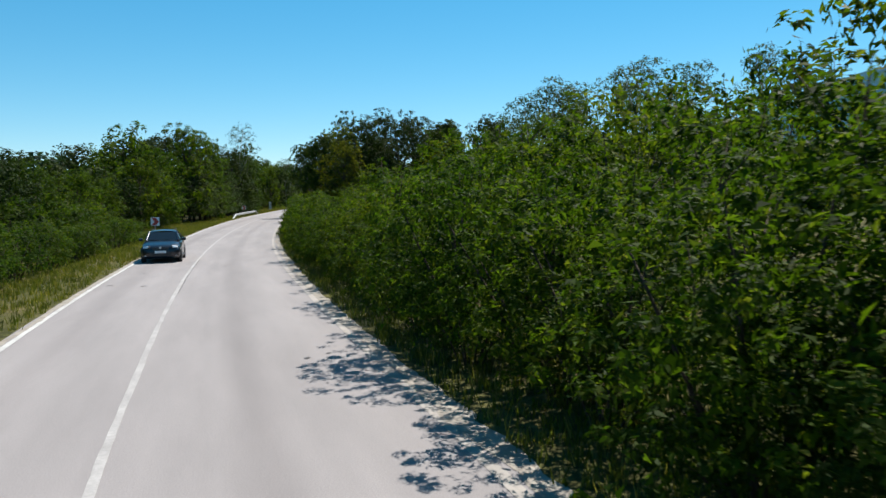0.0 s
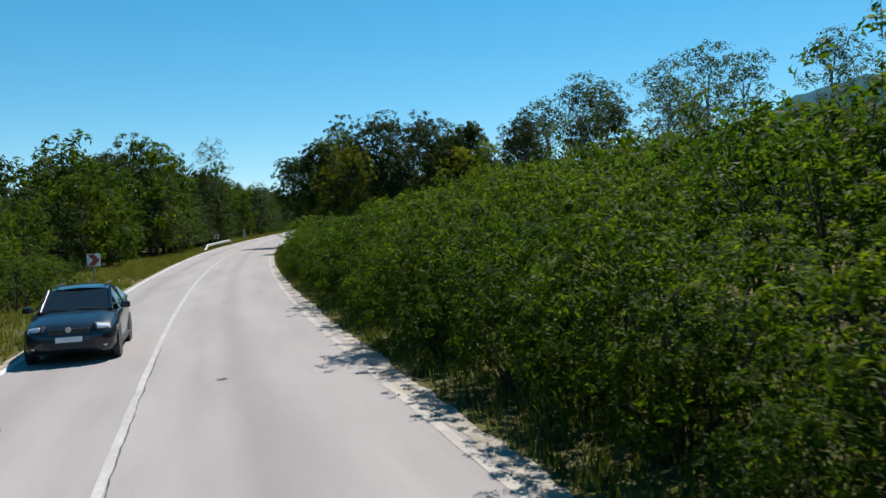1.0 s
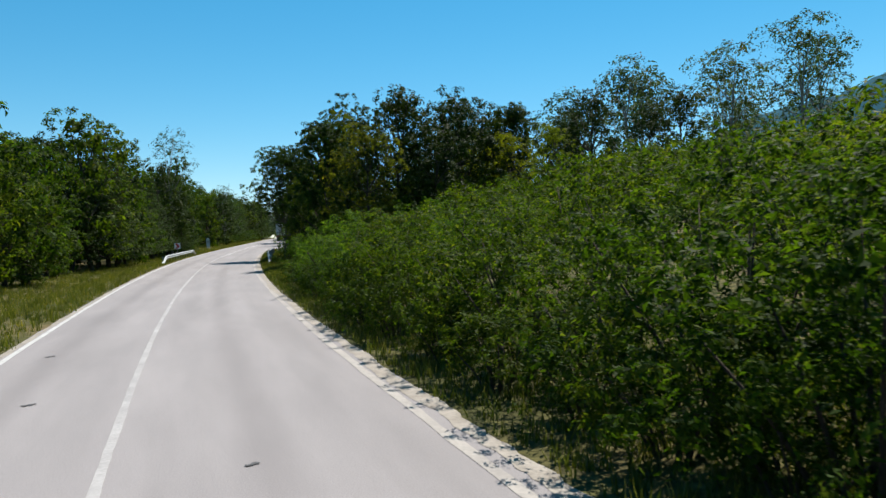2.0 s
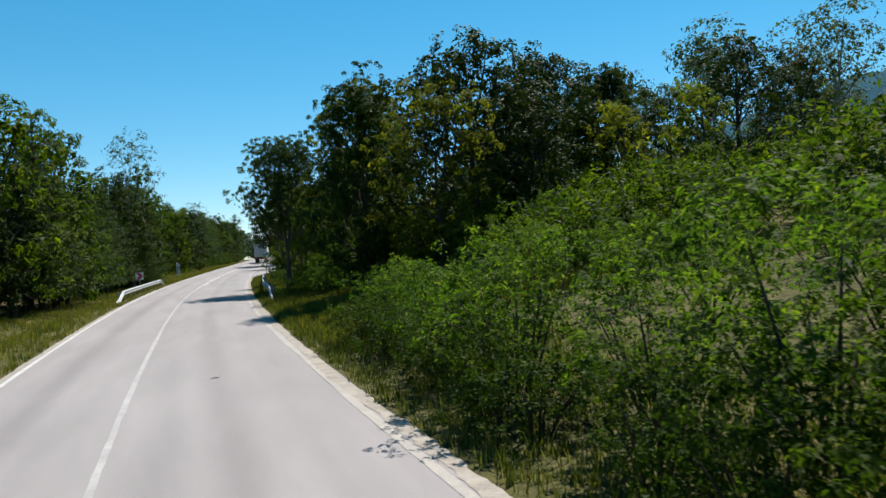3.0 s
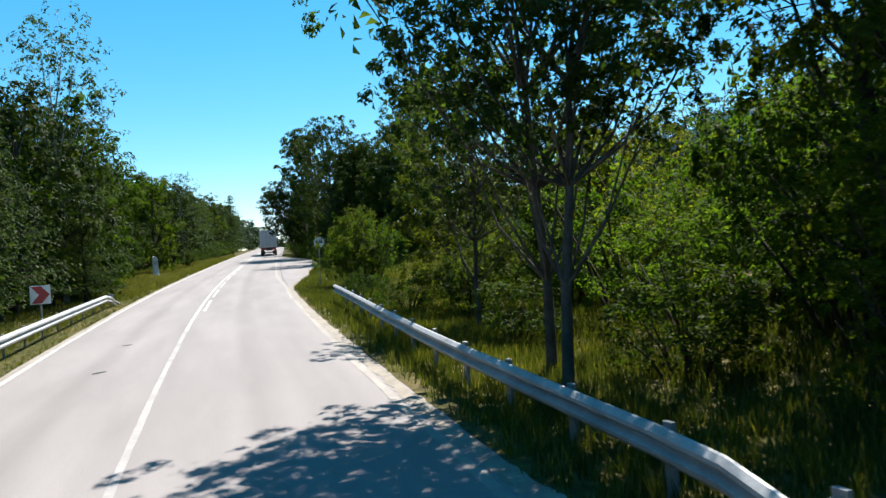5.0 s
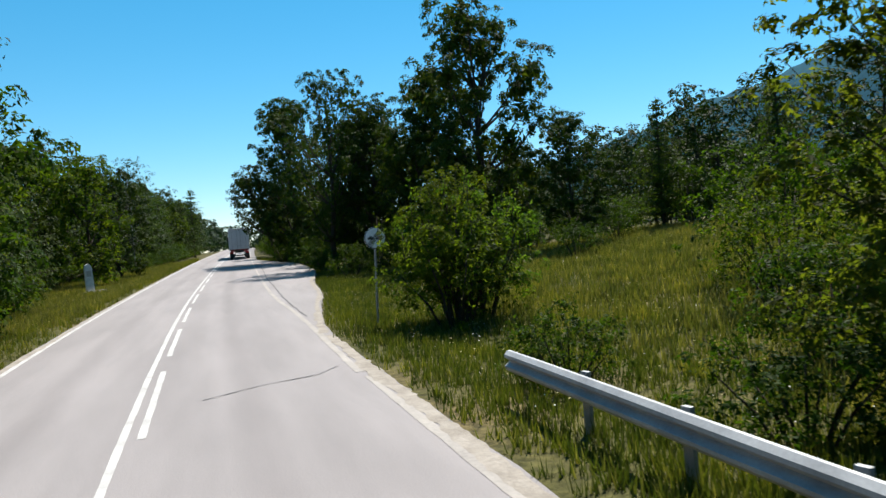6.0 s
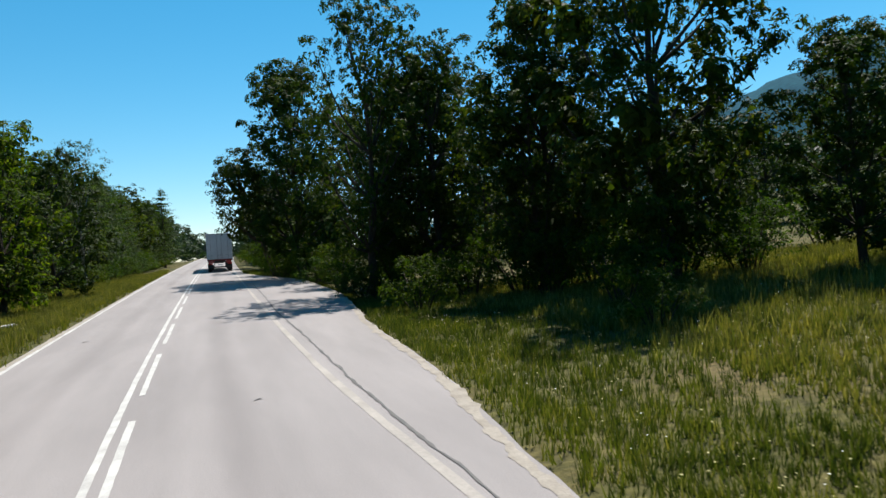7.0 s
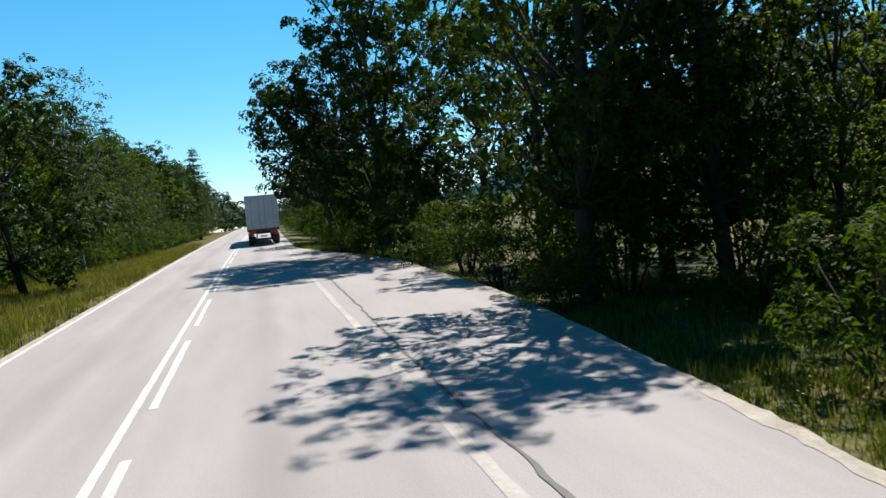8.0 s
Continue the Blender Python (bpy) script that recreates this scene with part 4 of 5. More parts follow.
OLIVE = broad_tree(141, 9.5, 4.0, OLIVE_LEAF, BARK, "broad olive-green tree with fine leaves down to the grass", "tree", "broadleaf_tree", 400, 46, 0.14, 26, 0.1, 0.11, 0.12, 3, 110, 0.15)
SLIM = broad_tree(144, 11.0, 3.8, SLIM_LEAF, GREY_BARK, "slim grey-green tree leaning out over the guard rail", "tree", "slim_tree", 540, 58, 0.118, 34, 0.38, 0.1, 0.14, 3, 60, 0.15)
AIRY_MAPLE = broad_tree(118, 12.0, 4.4, OAK_LEAF, BARK, "tall green maple with a loose crown over the lay-by", "tree", "maple_tree", 420, 50, 0.145, 28, 0.16, 0.19, 0.12, 3, 100, 0.16)
PINES = [conifer(100 + k, 11.0, "dark green pine among the roadside trees") for k in range(2)]


def pick(some):
    return some[int(rng.integers(len(some)))]


# right side, first stretch: the thicket that stands against the road and climbs the bank
for y in np.arange(-4, 79.5, 2.5):
    fade = float(ease(y, 58, 84))
    planted(pick(ACACIA if y < 34 else ACACIA_MID if y < 62 else ACACIA_FRESH), 4.7 + rng.uniform(-0.3, 0.35) + 0.25 * float(ease(y, 40, 54)) + 0.35 * fade, y + rng.uniform(-0.6, 0.6), rng.uniform(0.7, 0.86) * (1.05 - 0.11 * float(ease(y, 11, 18)) - 0.05 * float(ease(y, 22, 36))) * (1 - 0.28 * fade), rng.uniform(0, 360), rng.uniform(0.9, 1.1), 0.1, "acacia thickets")
for y in np.arange(-2, 82, 3.4):
    drop = 0.06 + 0.16 * float(ease(y, 22, 36)) + 0.26 * float(ease(y, 44, 66))
    planted(pick(ACACIA_BACK if y < 64 else ACACIA_FRESH), 9.2 + rng.uniform(-0.8, 0.8), y + rng.uniform(-1, 1), (1.07 - 0.07 * float(ease(y, 6, 20))) * rng.uniform(0.92, 1.12) * (1 - drop), rng.uniform(0, 360), rng.uniform(0.95, 1.1), 0.1, "acacia thickets")
for y in np.arange(0, 90, 5.0):
    planted(pick(SLOPE_BUSH), 13.5 + rng.uniform(-1, 1), y + rng.uniform(-1, 1), rng.uniform(0.95, 1.15) * (0.94 - 0.16 * float(ease(y, 22, 36)) - 0.28 * float(ease(y, 42, 66))), rng.uniform(0, 360), 1.0, 0.1, "acacia thickets")

for y in np.arange(0, 79, 1.9):
    planted(pick(HEDGE), 4.05 + 0.35 * float(ease(y, 60, 80)) + rng.uniform(-0.15, 0.3), y + rng.uniform(-0.6, 0.6), rng.uniform(0.42, 0.6), rng.uniform(0, 360), rng.uniform(0.9, 1.2), 0.05, "roadside bushes")
# the oaks at the end of the thicket, and the trees over the rail
for ob, u, y, s, h in ((DARK_OAKS[1], 12.2, 89.0, 0.88, 0.98), (DARK_OAKS[0], 16.8, 91.5, 0.82, 1.0), (DARK_OAKS[2], 18.8, 95.5, 0.9, 1.0), (OAKS[2], 23.0, 95.0, 0.8, 1.0), (OLIVE, 9.6, 86.6, 0.8, 1.06), (OAKS[1], 7.5, 92.0, 0.72, 1.08), (MAPLES[1], 9.2, 101.4, 0.95, 1.16), (HIGH_OAKS[0], 11.0, 102.4, 0.9, 1.04), (OLIVE, 8.2, 104.0, 0.72, 1.2),
                       (HIGH_OAKS[1], 10.5, 106.2, 1.05, 1.1), (OAKS[1], 23.0, 113.0, 0.85, 1.0), (DARK_OAKS[1], 16.0, 103.6, 1.0, 1.05), (AIRY_OAKS[1], 9.6, 118.0, 0.5, 1.0), (SLIM, 6.9, 117.0, 0.7, 1.0), (OLIVE, 7.8, 122.5, 0.66, 1.0), (MAPLES[0], 5.9, 102.4, 0.34, 1.0), (HIGH_OAKS[0], 13.0, 106.5, 0.9, 1.0),
                       (MAPLES_BACK[1], 12.5, 120, 0.7, 0.9), (MAPLES_BACK[0], 16.0, 124, 0.72, 0.9), (OAKS[1], 23, 106, 0.85, 1.0), (MAPLES_BACK[1], 19.5, 117, 0.75, 0.9)):
    planted(ob, u, y, s, rng.uniform(0, 360), h, 0.05, "roadside trees")
for u, y, turn in ((5.15, 108.0, 200), (5.55, 109.4, 40)):
    planted(SLIM, u, y, 0.84, turn, 1.1, 0.05, "roadside trees", -4.5)
for u, y, s in ((12.4, 86.9, 0.85), (15.0, 84.2, 0.72), (13.6, 82.6, 0.7), (10.6, 84.0, 0.6), (5.9, 97.8, 0.5), (6.9, 97.0, 0.6), (7.9, 96.2, 0.68), (8.9, 95.6, 0.74), (9.8, 94.6, 0.72)):
    planted(pick(ACACIA_FRESH), u, y, s, rng.uniform(0, 360), rng.uniform(0.9, 1.05), 0.05, "undergrowth")
for u, y, s in ((6.0, 95.5, 0.6), (7.6, 94, 0.75), (9.6, 96.5, 0.8), (8.2, 101, 0.9), (10.2, 99.5, 1.05), (11.2, 103.5, 1.3), (9.2, 105.5, 1.25), (12.4, 97, 1.1), (8.4, 109, 0.9), (11.8, 107.5, 1.55), (13.4, 111, 1.7), (9.8, 113.5, 1.35), (12.0, 115, 1.2), (7.6, 119.5, 0.8), (14.6, 102.5, 1.2), (10.6, 118.5, 1.0)):
    planted(pick(LIT_BUSH), u, y, s, rng.uniform(0, 360), rng.uniform(0.9, 1.15), 0.05, "undergrowth")
for u, y, s in ((9.0, 90.5, 1.2), (10.8, 91.5, 1.35), (12.6, 92.2, 1.35), (10.8, 88.8, 1.1), (14.2, 90.4, 1.2), (12.4, 95.0, 1.2)):
    planted(pick(HEDGE), u, y, s, rng.uniform(0, 360), rng.uniform(0.95, 1.2), 0.05, "undergrowth")
# undergrowth below those trees closes the view behind the rail
for y in np.arange(88, 130, 3.2):
    planted(pick(ACACIA_BACK), 10.5 + rng.uniform(-1.2, 1.4) + 0.06 * (y - 88), y, rng.uniform(0.5, 0.68), rng.uniform(0, 360), rng.uniform(0.9, 1.2), 0.05, "undergrowth")
for y in np.arange(92, 134, 4.0):
    planted(pick(ACACIA_BACK), 15.5 + rng.uniform(-1.5, 1.5), y, rng.uniform(0.85, 1.1), rng.uniform(0, 360), rng.uniform(0.95, 1.2), 0.05, "undergrowth")
for y in np.arange(86, 132, 5.0):
    planted(pick(MAPLES_BACK), 22.5 + rng.uniform(-1.5, 1.5), y, rng.uniform(0.62, 0.8), rng.uniform(0, 360), 1.0, 0.05, "undergrowth")
# the thicket goes on up the slope
for y in np.arange(44, 108, 5.5):
    for u in (17.5, 21.5, 26.0, 31.0):
        planted(pick(SLOPE_BUSH), u + rng.uniform(-1.2, 1.2), y + rng.uniform(-1.5, 1.5), rng.uniform(0.8, 1.1), rng.uniform(0, 360), rng.uniform(0.8, 1.0), 0.1, "thicket up the slope")
for u, y in ((12.6, 78.5), (13.2, 83.0), (15.2, 80.5), (16.6, 84.5), (15.0, 87.5), (18.8, 80.5), (19.4, 88.0), (12.0, 87.5)):
    planted(pick(SLOPE_BUSH), u, y, rng.uniform(0.75, 0.95), rng.uniform(0, 360), 0.9, 0.1, "thicket up the slope")
# airy trees up the slope
for u, y, s in ((48, 116, 1.35), (43, 109, 1.25), (53, 104, 1.15), (41, 122, 1.35), (58, 112, 1.2), (62, 100, 1.1), (36, 112, 0.9), (70, 92, 1.1), (50, 90, 0.95), (66, 118, 1.1)):
    planted(pick(ASHES), u, y, s, rng.uniform(0, 360), 1.0, 0.1, "trees up the slope")
for u, y in ((30, 98), (33, 106), (27, 88), (36, 94), (42, 98), (31, 118), (26, 110), (15, 97), (14.5, 88), (24, 99)):
    planted(pick(DARK_OAKS), u, y, rng.uniform(0.6, 0.8), rng.uniform(0, 360), 1.0, 0.1, "trees up the slope")

# right side, the meadow and the trees behind it
rng = np.random.default_rng(21)
planted(MAPLES[0], 6.5, 136.5, 0.44, 40, 1.0, 0.2, "meadow trees")
planted(HEDGE[0], 6.8, 136.8, 1.15, 40, 1.2, 0.1, "meadow bushes")
planted(LIT_BUSH[2], 6.3, 136.0, 1.05, 10, 1.15, 0.1, "meadow bushes")
planted(LIT_BUSH[0], 7.1, 136.3, 1.05, 130, 1.2, 0.1, "meadow bushes")
for ob, u, y, s, h in ((OAKS[0], 15.6, 156.0, 1.08, 1.14), (OAKS[2], 18.5, 150.5, 0.6, 1.0), (OAKS[1], 11.2, 172.5, 0.95, 1.0), (OAKS[1], 14.4, 162.5, 1.0, 1.05), (AIRY_OAKS[1], 13.0, 161.5, 0.7, 1.1), (AIRY_OAKS[0], 11.6, 170.4, 0.9, 1.15), (MAPLES[1], 13.2, 168.0, 0.8, 0.9), (AIRY_MAPLE, 8.1, 171.4, 0.96, 1.25),
                       (AIRY_MAPLE, 11.4, 181.5, 0.98, 1.05), (OAKS[2], 7.0, 192.6, 1.3, 1.06), (AIRY_OAKS[1], 14.5, 179.5, 1.0, 1.0), (DARK_OAKS[2], 8.5, 204, 0.9, 1.0), (DARK_OAKS[0], 6.6, 214, 0.9, 1.0),
                       (DARK_OAKS[1], 7.2, 226, 0.9, 1.0), (DARK_OAKS[2], 7.6, 240, 0.9, 1.0), (DARK_OAKS[1], 8, 256, 0.9, 1.0), (DARK_OAKS[0], 8, 272, 0.9, 1.0), (DARK_OAKS[2], 14, 196, 1.1, 1.0), (DARK_OAKS[0], 19, 172, 0.9, 0.9)):
    planted(ob, u, y, s, rng.uniform(0, 360), h, 0.05, "roadside trees")
for k in range(26):
    y = 128 + 3.0 * k + rng.uniform(-1, 1)
    planted(pick(FAR_OAKS), 34 + rng.uniform(-3, 5) - 0.12 * k, y, rng.uniform(0.6, 0.85), rng.uniform(0, 360), 1.0, 0.1, "trees behind the meadow")
for y in np.arange(126, 200, 4.0):
    planted(pick(VERGE_BUSH), 29.5 + rng.uniform(-1.5, 1.5) - 0.08 * (y - 126), y, rng.uniform(0.9, 1.4), rng.uniform(0, 360), 1.0, 0.05, "bushes behind the meadow")
planted(LEANER, 5.5, 197.5, 0.9, 30, 1.0, 0.1, "roadside trees", -26)
for u, y, s in ((6.6, 199.5, 1.25), (6.3, 203.0, 1.3), (7.4, 195.5, 1.3)):
    planted(HEDGE[1], u, y, s, 60 * y, 1.3, 0.05, "roadside bushes")
for y in np.arange(206, 292, 6.5):
    planted(pick(FAR_OAKS), 12.5 + rng.uniform(-1.5, 2.5), y, rng.uniform(0.55, 0.75), rng.uniform(0, 360), 1.0, 0.1, "roadside trees")
planted(PINES[0], 25.5, 151.5, 0.7, 20, 1.0, 0.1, "pines")
planted(PINES[1], 31.0, 147, 0.75, 80, 1.0, 0.1, "pines")
for u, y, s in ((9.4, 172, 1.2), (11.5, 166, 1.1), (10.4, 178, 1.3), (12.6, 160, 1.0), (9.2, 188, 1.3), (13.5, 172, 1.3), (8.8, 196, 1.2), (11.8, 154, 0.9), (15.5, 164, 1.2), (16.5, 157, 1.0), (8.0, 163, 0.8), (7.4, 171, 0.7), (7.4, 176, 0.8), (7.0, 185, 0.9), (5.8, 196, 0.9), (14.2, 155.4, 1.15), (16.8, 157.2, 1.2), (17.6, 154.4, 1.0), (13.0, 163.4, 1.25), (15.6, 161.2, 1.3), (9.6, 175.6, 1.3), (8.0, 181.5, 1.1), (7.6, 188, 1.2), (10.5, 168, 0.8), (6.6, 205, 1.0), (10, 150, 0.6), (16, 146, 0.7), (21, 150, 0.8), (5.4, 128, 0.55), (6.4, 124, 0.7), (7.8, 120, 0.8), (4.9, 100, 0.5), (6.8, 107, 0.8), (9.5, 126, 0.8), (6.4, 113, 0.7)):
    planted(pick(HEDGE), u, y, s, rng.uniform(0, 360), rng.uniform(0.85, 1.15), 0.05, "roadside bushes")

for y in np.arange(204, 300, 3.4):
    planted(pick(VERGE_BUSH), 6.6 + rng.uniform(-0.4, 0.8), y, rng.uniform(0.9, 1.3), rng.uniform(0, 360), 1.0, 0.05, "roadside bushes")
for y in np.arange(150, 300, 3.6):
    planted(pick(VERGE_BUSH), -9.6 + rng.uniform(-0.6, 0.5) - 3.4 * float(ease(y, 158, 168)) + 3.2 * float(ease(y, 188, 230)), y, rng.uniform(0.8, 1.25), rng.uniform(0, 360), 1.0, 0.05, "verge bushes")
# left side: bushes on the verge, then the edge of the wood
rng = np.random.default_rng(22)
for y in np.arange(4, 62, 2.6):
    planted(pick(HEDGE), -7.9 + rng.uniform(-0.5, 0.5), y + rng.uniform(-0.8, 0.8), rng.uniform(0.75, 1.0), rng.uniform(0, 360), rng.uniform(0.9, 1.1), 0.05, "verge bushes")
for y in np.arange(2, 66, 3.6):
    planted(pick(VERGE_BUSH), -11 + rng.uniform(-0.8, 0.8), y + rng.uniform(-1, 1), rng.uniform(1.1, 1.4), rng.uniform(0, 360), 1.0, 0.05, "verge bushes")
for y in np.arange(40, 112, 4.2):
    planted(pick(WOOD), -12.2 + rng.uniform(-1.2, 1.0), y, rng.uniform(0.6, 0.76) + 0.18 * float(ease(y, 74, 100)), rng.uniform(0, 360), 1.0, 0.1, "edge of the wood")
for y in np.arange(30, 120, 7.0):
    planted(pick(WOOD_BACK), -18 + rng.uniform(-1.5, 1.5), y, rng.uniform(0.68, 0.86) + 0.3 * float(ease(y, 72, 100)), rng.uniform(0, 360), 1.0, 0.1, "edge of the wood")
for y in np.arange(112, 300, 3.6):
    s = rng.uniform(0.88, 1.15) * (1 + 0.2 * float(ease(y, 132, 152)) + 0.06 * float(ease(y, 158, 170)))
    ob = PINES[int(rng.integers(2))] if rng.random() < (0.7 if y < 152 else 0.45) else pick(WOOD)
    planted(ob, -10.0 + rng.uniform(-0.9, 0.7) - 1.8 * float(ease(y, 148, 160)) - 2.8 * float(ease(y, 162, 172)) + 2.4 * float(ease(y, 188, 230)), y, s * (0.8 if ob in PINES else 1), rng.uniform(0, 360), 1.0, 0.1, "edge of the wood")
for y in np.arange(100, 300, 8.0):
    planted(pick(WOOD_BACK), -16 + rng.uniform(-1.5, 1.5), y, rng.uniform(1.15, 1.45), rng.uniform(0, 360), 1.0, 0.1, "edge of the wood")
for ob, u, y, s, h in ((BIRCHES[0], -9.4, 146, 1.02, 1.12), (BIRCHES[1], -11.5, 143, 0.75, 1.0), (DARK_OAKS[0], -19, 165, 1.05, 1.1), (DARK_OAKS[1], -16.5, 121, 0.98, 1.05), (DARK_OAKS[2], -20, 127, 0.95, 1.0),
                       (BIRCHES[1], -10.5, 211, 0.92, 1.0), (PINES[0], -8.2, 271, 1.15, 1.05), (PINES[1], -9.5, 262, 0.95, 1.0), (WOOD[1], -9.6, 149, 1.35, 1.1), (WOOD[2], -10.5, 140.5, 1.25, 1.1), (WOOD[0], -10.5, 109, 1.35, 1.1), (PINES[1], -10.2, 114, 1.12, 1.05), (PINES[0], -12, 119, 1.15, 1.0), (WOOD[3], -10.2, 118, 1.3, 1.1), (WOOD[0], -10.8, 92, 1.02, 1.0), (WOOD[3], -11.3, 85, 0.9, 1.0), (WOOD[2], -9.8, 196, 1.2, 1.0), (WOOD[0], -10.2, 183, 1.15, 1.0), (PINES[0], -7.6, 142, 0.62, 1.0)):
    planted(ob, u, y, s, rng.uniform(0, 360), h, 0.1, "tall trees on the wood side")


def grass(name, seed, bounds, count, size, mat, label, keep):
    """Blades of grass in tufts over a stretch beside the road."""
    r = np.random.default_rng(seed)
    (u0, u1), (y0, y1) = bounds
    u, y = r.uniform(u0, u1, count * 3), r.uniform(y0, y1, count * 3)
    ok = keep(u, y)
    u, y = u[ok][:count], y[ok][:count]
    n = len(u)
    base = np.stack([xr(y) + u, y, zr(y) + land(u, y) - 0.03], 1)
    blades = 7
    b = np.repeat(base, blades, 0) + np.concatenate([r.normal(0, size * 0.25, (n * blades, 2)), np.zeros((n * blades, 1))], 1)
    h = size * r.uniform(0.5, 1.3, n * blades)[:, None]
    tip = b + np.concatenate([r.normal(0, 0.22, (n * blades, 2)) * h, h], 1)
    a = r.uniform(0, 2 * np.pi, n * blades)
    w = np.stack([np.cos(a), np.sin(a), 0 * a], 1) * 0.055 * size
    tri = np.stack([b - w, b + w, tip], 1)
    me = bpy.data.meshes.new(name)
    k = n * blades
    me.vertices.add(3 * k)
    me.loops.add(3 * k)
    me.polygons.add(k)
    me.vertices.foreach_set("co", tri.astype(np.float32).ravel())
    me.loops.foreach_set("vertex_index", np.arange(3 * k, dtype=np.int32))
    me.polygons.foreach_set("loop_start", np.arange(0, 3 * k, 3, dtype=np.int32))
    me.polygons.foreach_set("loop_total", np.full(k, 3, dtype=np.int32))
    me.materials.append(mat)
    me.update(calc_edges=True)
    return tagged(new(name, me), label, "grass", kind="stuff")


grass("verge_grass", 1, ((-11.5, -3.9), (0, 230)), 20000, 0.25, VERGE_GRASS, "half-dry verge grass beside the asphalt", lambda u, y: (u < left_edge(y) - 0.3) & ((u < -5.9) | (y < 108) | (y > 140)))
grass("verge_grass", 7, ((-6.0, -4.5), (107, 141)), 1500, 0.11, VERGE_GRASS, "short mown grass along the guard rail", lambda u, y: u < left_edge(y) - 0.3)
grass("verge_grass", 2, ((3.0, 7.5), (0, 215)), 18000, 0.24, GRASS, "green verge grass below the shrubs", lambda u, y: u > right_edge(y) + 0.08)
grass("verge_grass", 6, ((-13.5, -4.8), (148, 236)), 12000, 0.34, DRY_GRASS, "tall yellow verge grass below the wood", lambda u, y: u < left_edge(y) - 0.7)
grass("meadow_grass", 3, ((4.0, 27.0), (122, 170)), 15000, 0.34, DRY_GRASS, "tall half-dry meadow grass with seed heads", lambda u, y: u > right_edge(y) + 4.5)
grass("meadow_grass", 4, ((3.6, 22.0), (120, 172)), 19000, 0.24, GRASS, "green grass growing between the dry stalks", lambda u, y: u > right_edge(y) + 0.5)
grass("shade_grass", 5, ((3.4, 14.0), (77, 124)), 15000, 0.28, GRASS, "tall green grass below the roadside trees", lambda u, y: u > right_edge(y) + 0.4)


def flower_heads(name, seed, bounds, count, mat, label, keep):
    """Small domed seed and flower heads among the grass, each a six-sided cap."""
    r = np.random.default_rng(seed)
    (u0, u1), (y0, y1) = bounds
    u, y = r.uniform(u0, u1, count), r.uniform(y0, y1, count)
    ok = keep(u, y) & (np.sin(u * 1.3 + 2.0 * np.sin(y * 0.35)) + np.sin(y * 0.9) > -0.6)
    verts, faces = [], []
    for a, b in zip(u[ok], y[ok]):
        p = spot(a, b, r.uniform(0.14, 0.36))
        size = r.uniform(0.009, 0.02)
        first = len(verts)
        verts.append(p + Vector((0, 0, size * 0.5)))
        for k in range(6):
            t = k * math.pi / 3
            verts.append(p + Vector((size * math.cos(t), size * math.sin(t), 0)))
        faces += [(first, first + 1 + k, first + 1 + (k + 1) % 6) for k in range(6)]
    return tagged(new(name, fill(bpy.data.meshes.new(name), verts, faces, mat)), label, "flowers", kind="stuff")


flower_heads("meadow_flowers", 11, ((4.2, 22.0), (120, 168)), 2600, STRAW, "pale yellow seed heads in the meadow grass", lambda u, y: u > right_edge(y) + 0.8)
flower_heads("meadow_flowers", 12, ((4.0, 16.0), (118, 168)), 320, PETAL, "small white flowers in the meadow grass", lambda u, y: u > right_edge(y) + 0.6)
flower_heads("verge_flowers", 13, ((-9.5, -4.6), (60, 215)), 1100, STRAW, "pale seed heads in the verge grass", lambda u, y: u < left_edge(y) - 0.6)


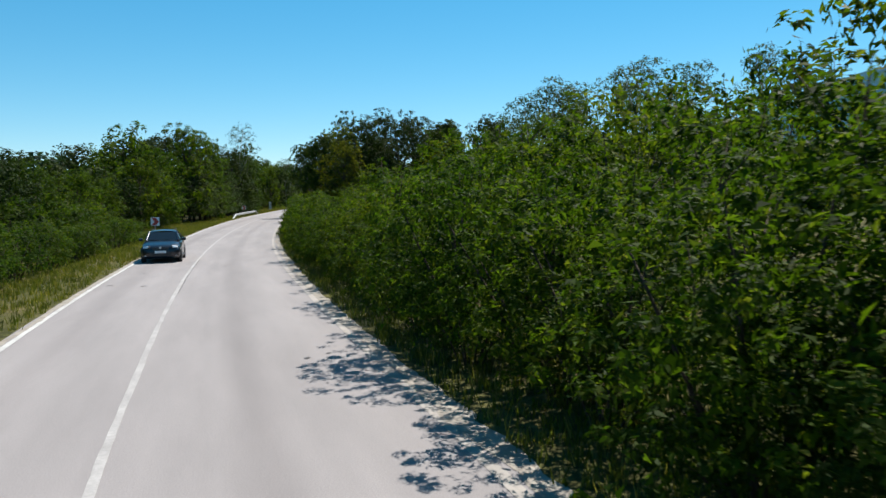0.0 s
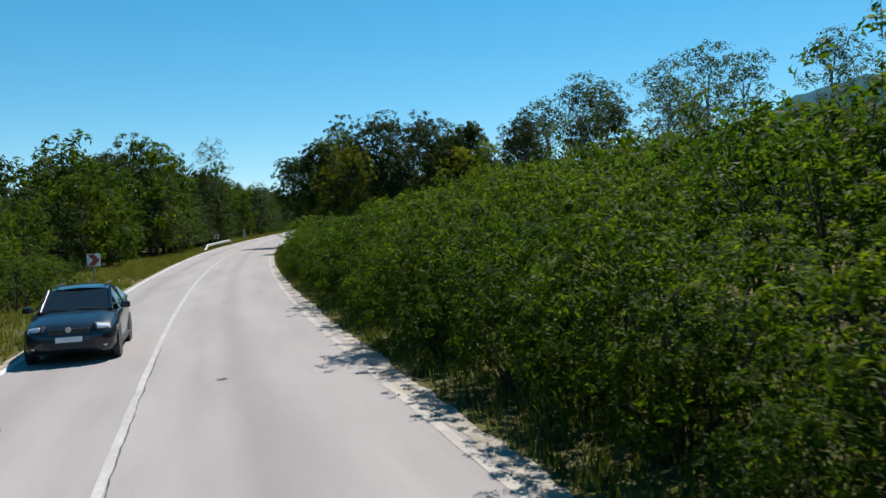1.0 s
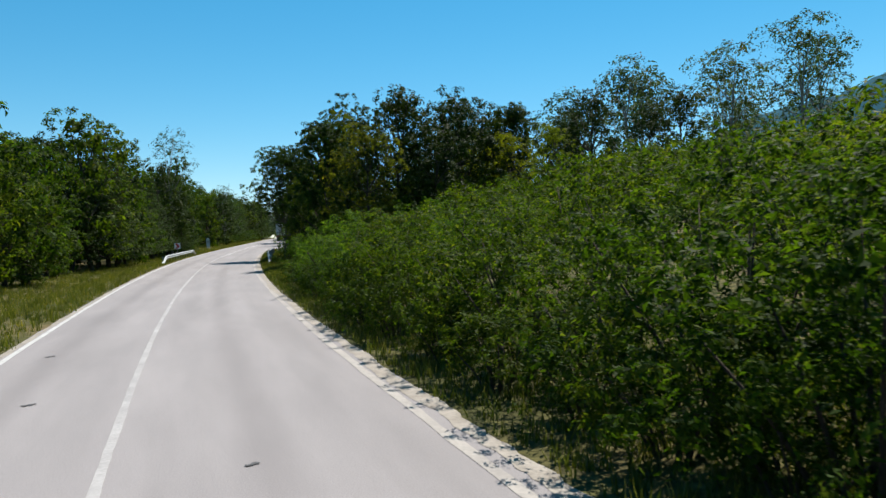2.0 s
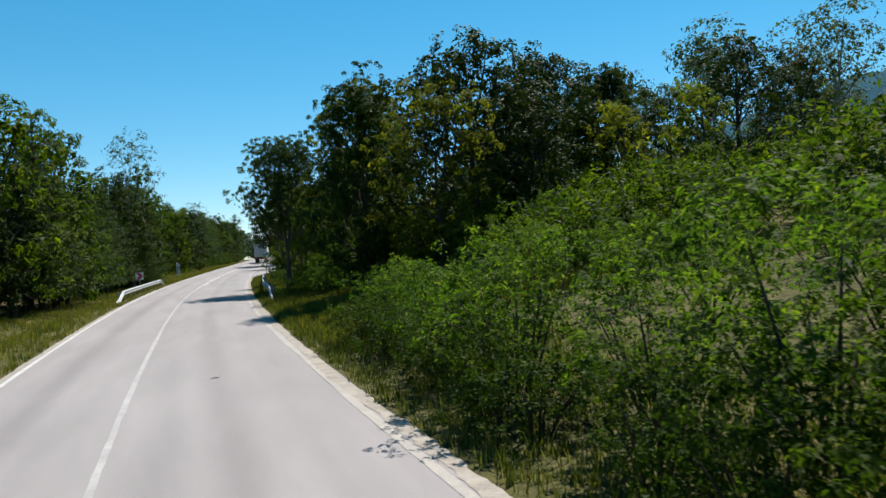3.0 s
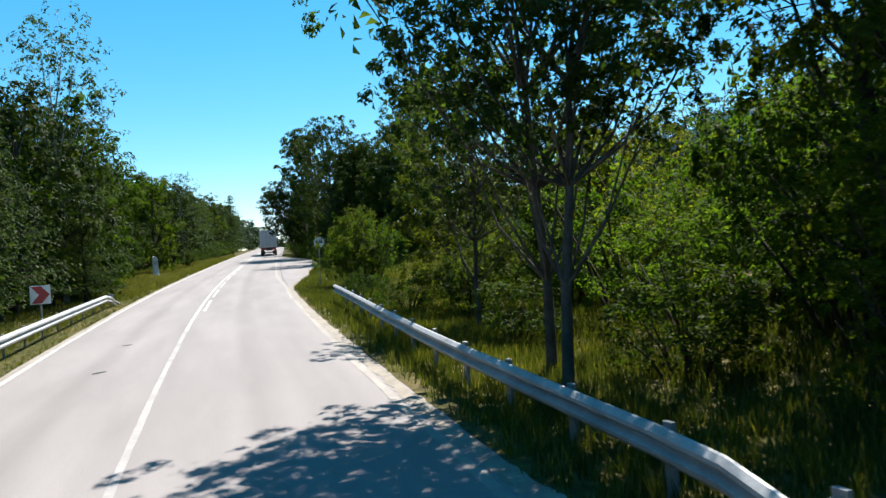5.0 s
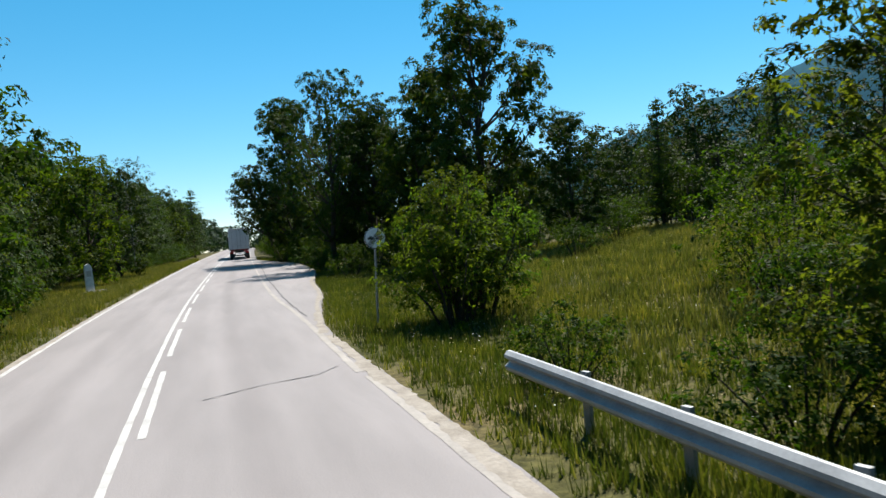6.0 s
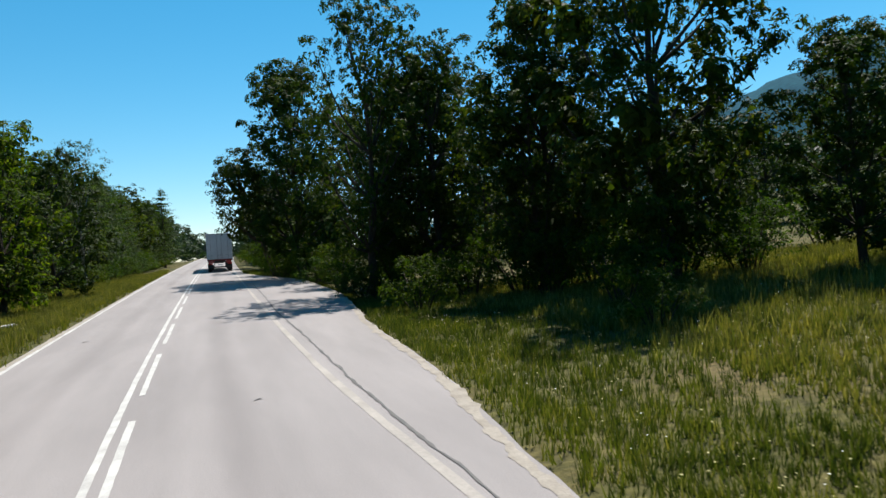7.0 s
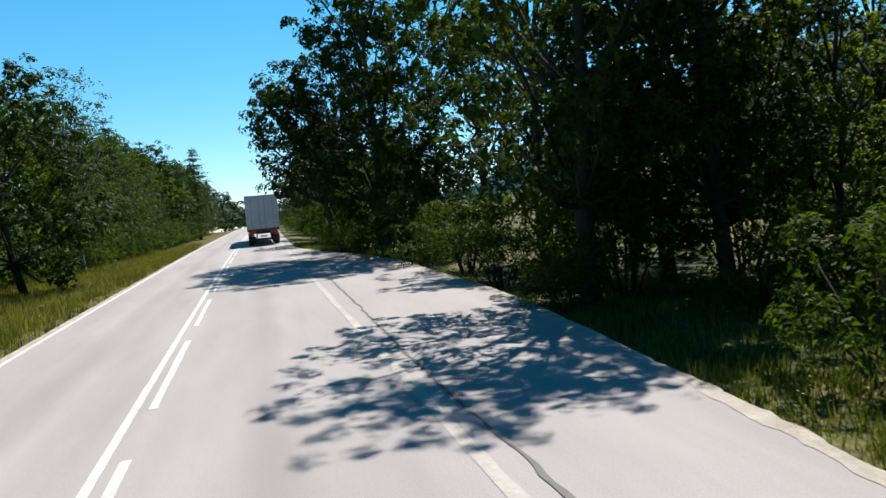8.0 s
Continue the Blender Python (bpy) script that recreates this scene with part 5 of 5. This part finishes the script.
# ---- distance ----
def mountain():
    """A long wooded ridge far off beyond the meadow, distance haze painted into its colour."""
    prof = [(20, 0.2), (28, 1.6), (36, 4.3), (42, 6.3), (47, 8.0), (52, 9.1), (56, 10.1), (60, 11.4), (66, 12.8), (74, 13.4), (84, 12.6), (100, 9.0), (120, 4.0), (135, 0.2)]
    az, el = np.array(prof).T
    verts, faces = [], []
    rows = 14
    cols = 160
    for i in range(rows):
        t = i / (rows - 1)
        for k in range(cols):
            a = 20 + 115 * k / (cols - 1)
            r = 1300 + 1000 * t
            h = 2300 * math.tan(radians(float(np.interp(a, az, el)))) * (math.sin(t * math.pi / 2) ** 1.3)
            h += 30 * t * noise.noise((a * 0.35, t * 3, 2.0)) + 9 * noise.noise((a * 1.6, t * 9, 4.0)) + 5 * noise.noise((a * 5.0, t * 20, 1.0))
            verts.append((r * math.sin(radians(a)), 120 + r * math.cos(radians(a)), h - 8))
    for i in range(rows - 1):
        for k in range(cols - 1):
            faces.append((i * cols + k, i * cols + k + 1, (i + 1) * cols + k + 1, (i + 1) * cols + k))
    back = len(verts)
    for k in range(cols):
        a = 20 + 115 * k / (cols - 1)
        verts.append((3400 * math.sin(radians(a)), 120 + 3400 * math.cos(radians(a)), -20))
    for k in range(cols - 1):
        faces.append(((rows - 1) * cols + k, (rows - 1) * cols + k + 1, back + k + 1, back + k))
    ob = new("backdrop", fill(bpy.data.meshes.new("backdrop"), verts, faces, HAZY_MOUNTAIN, True))
    return tagged(ob, "long wooded mountain ridge in the distance, coloured blue-green for haze", "mountain", kind="structure")


mountain()


def far_woods(name, seed, spots, label):
    """Treetops far off that close the view, as one mass of leaf clumps."""
    r = np.random.default_rng(seed)
    lobes = []
    for u, y, h in spots:
        p = spot(u, y)
        for _ in range(5):
            lobes.append((np.array(p) + np.array([r.uniform(-3, 3), r.uniform(-3, 3), h * r.uniform(0.08, 0.9)]), np.array([3.2, 3.2, 2.8]) * r.uniform(0.7, 1.1)))
    pts, out = cloud(r, lobes, len(lobes) * 40, 5, 0.6, 0.2)
    return tagged(new(name, leaf_mesh(name, r, pts, out, 0.9, FOREST, corners=3)), label, "woods", kind="stuff")


r0 = random.Random(5)
far_woods("far_woods", 1, [(-11 - r0.uniform(0, 22), 290 + 5 * k, r0.uniform(7, 11)) for k in range(38)] + [(9 + r0.uniform(0, 22), 280 + 6 * k, r0.uniform(7, 11)) for k in range(34)] + [(r0.uniform(-12, 12), 470 + 8 * k, 10) for k in range(8)], "dark treetops closing the far end of the road")
far_woods("far_woods", 2, [(-26 - r0.uniform(0, 14), 20 + 7 * k, r0.uniform(3.5, 5.5) if k < 10 else r0.uniform(6, 9)) for k in range(38)], "dense wood behind the trees of the verge")
far_woods("far_woods", 3, [(46 + r0.uniform(0, 26), 128 + 5 * k, r0.uniform(7, 11)) for k in range(30)], "dense wood behind the meadow")
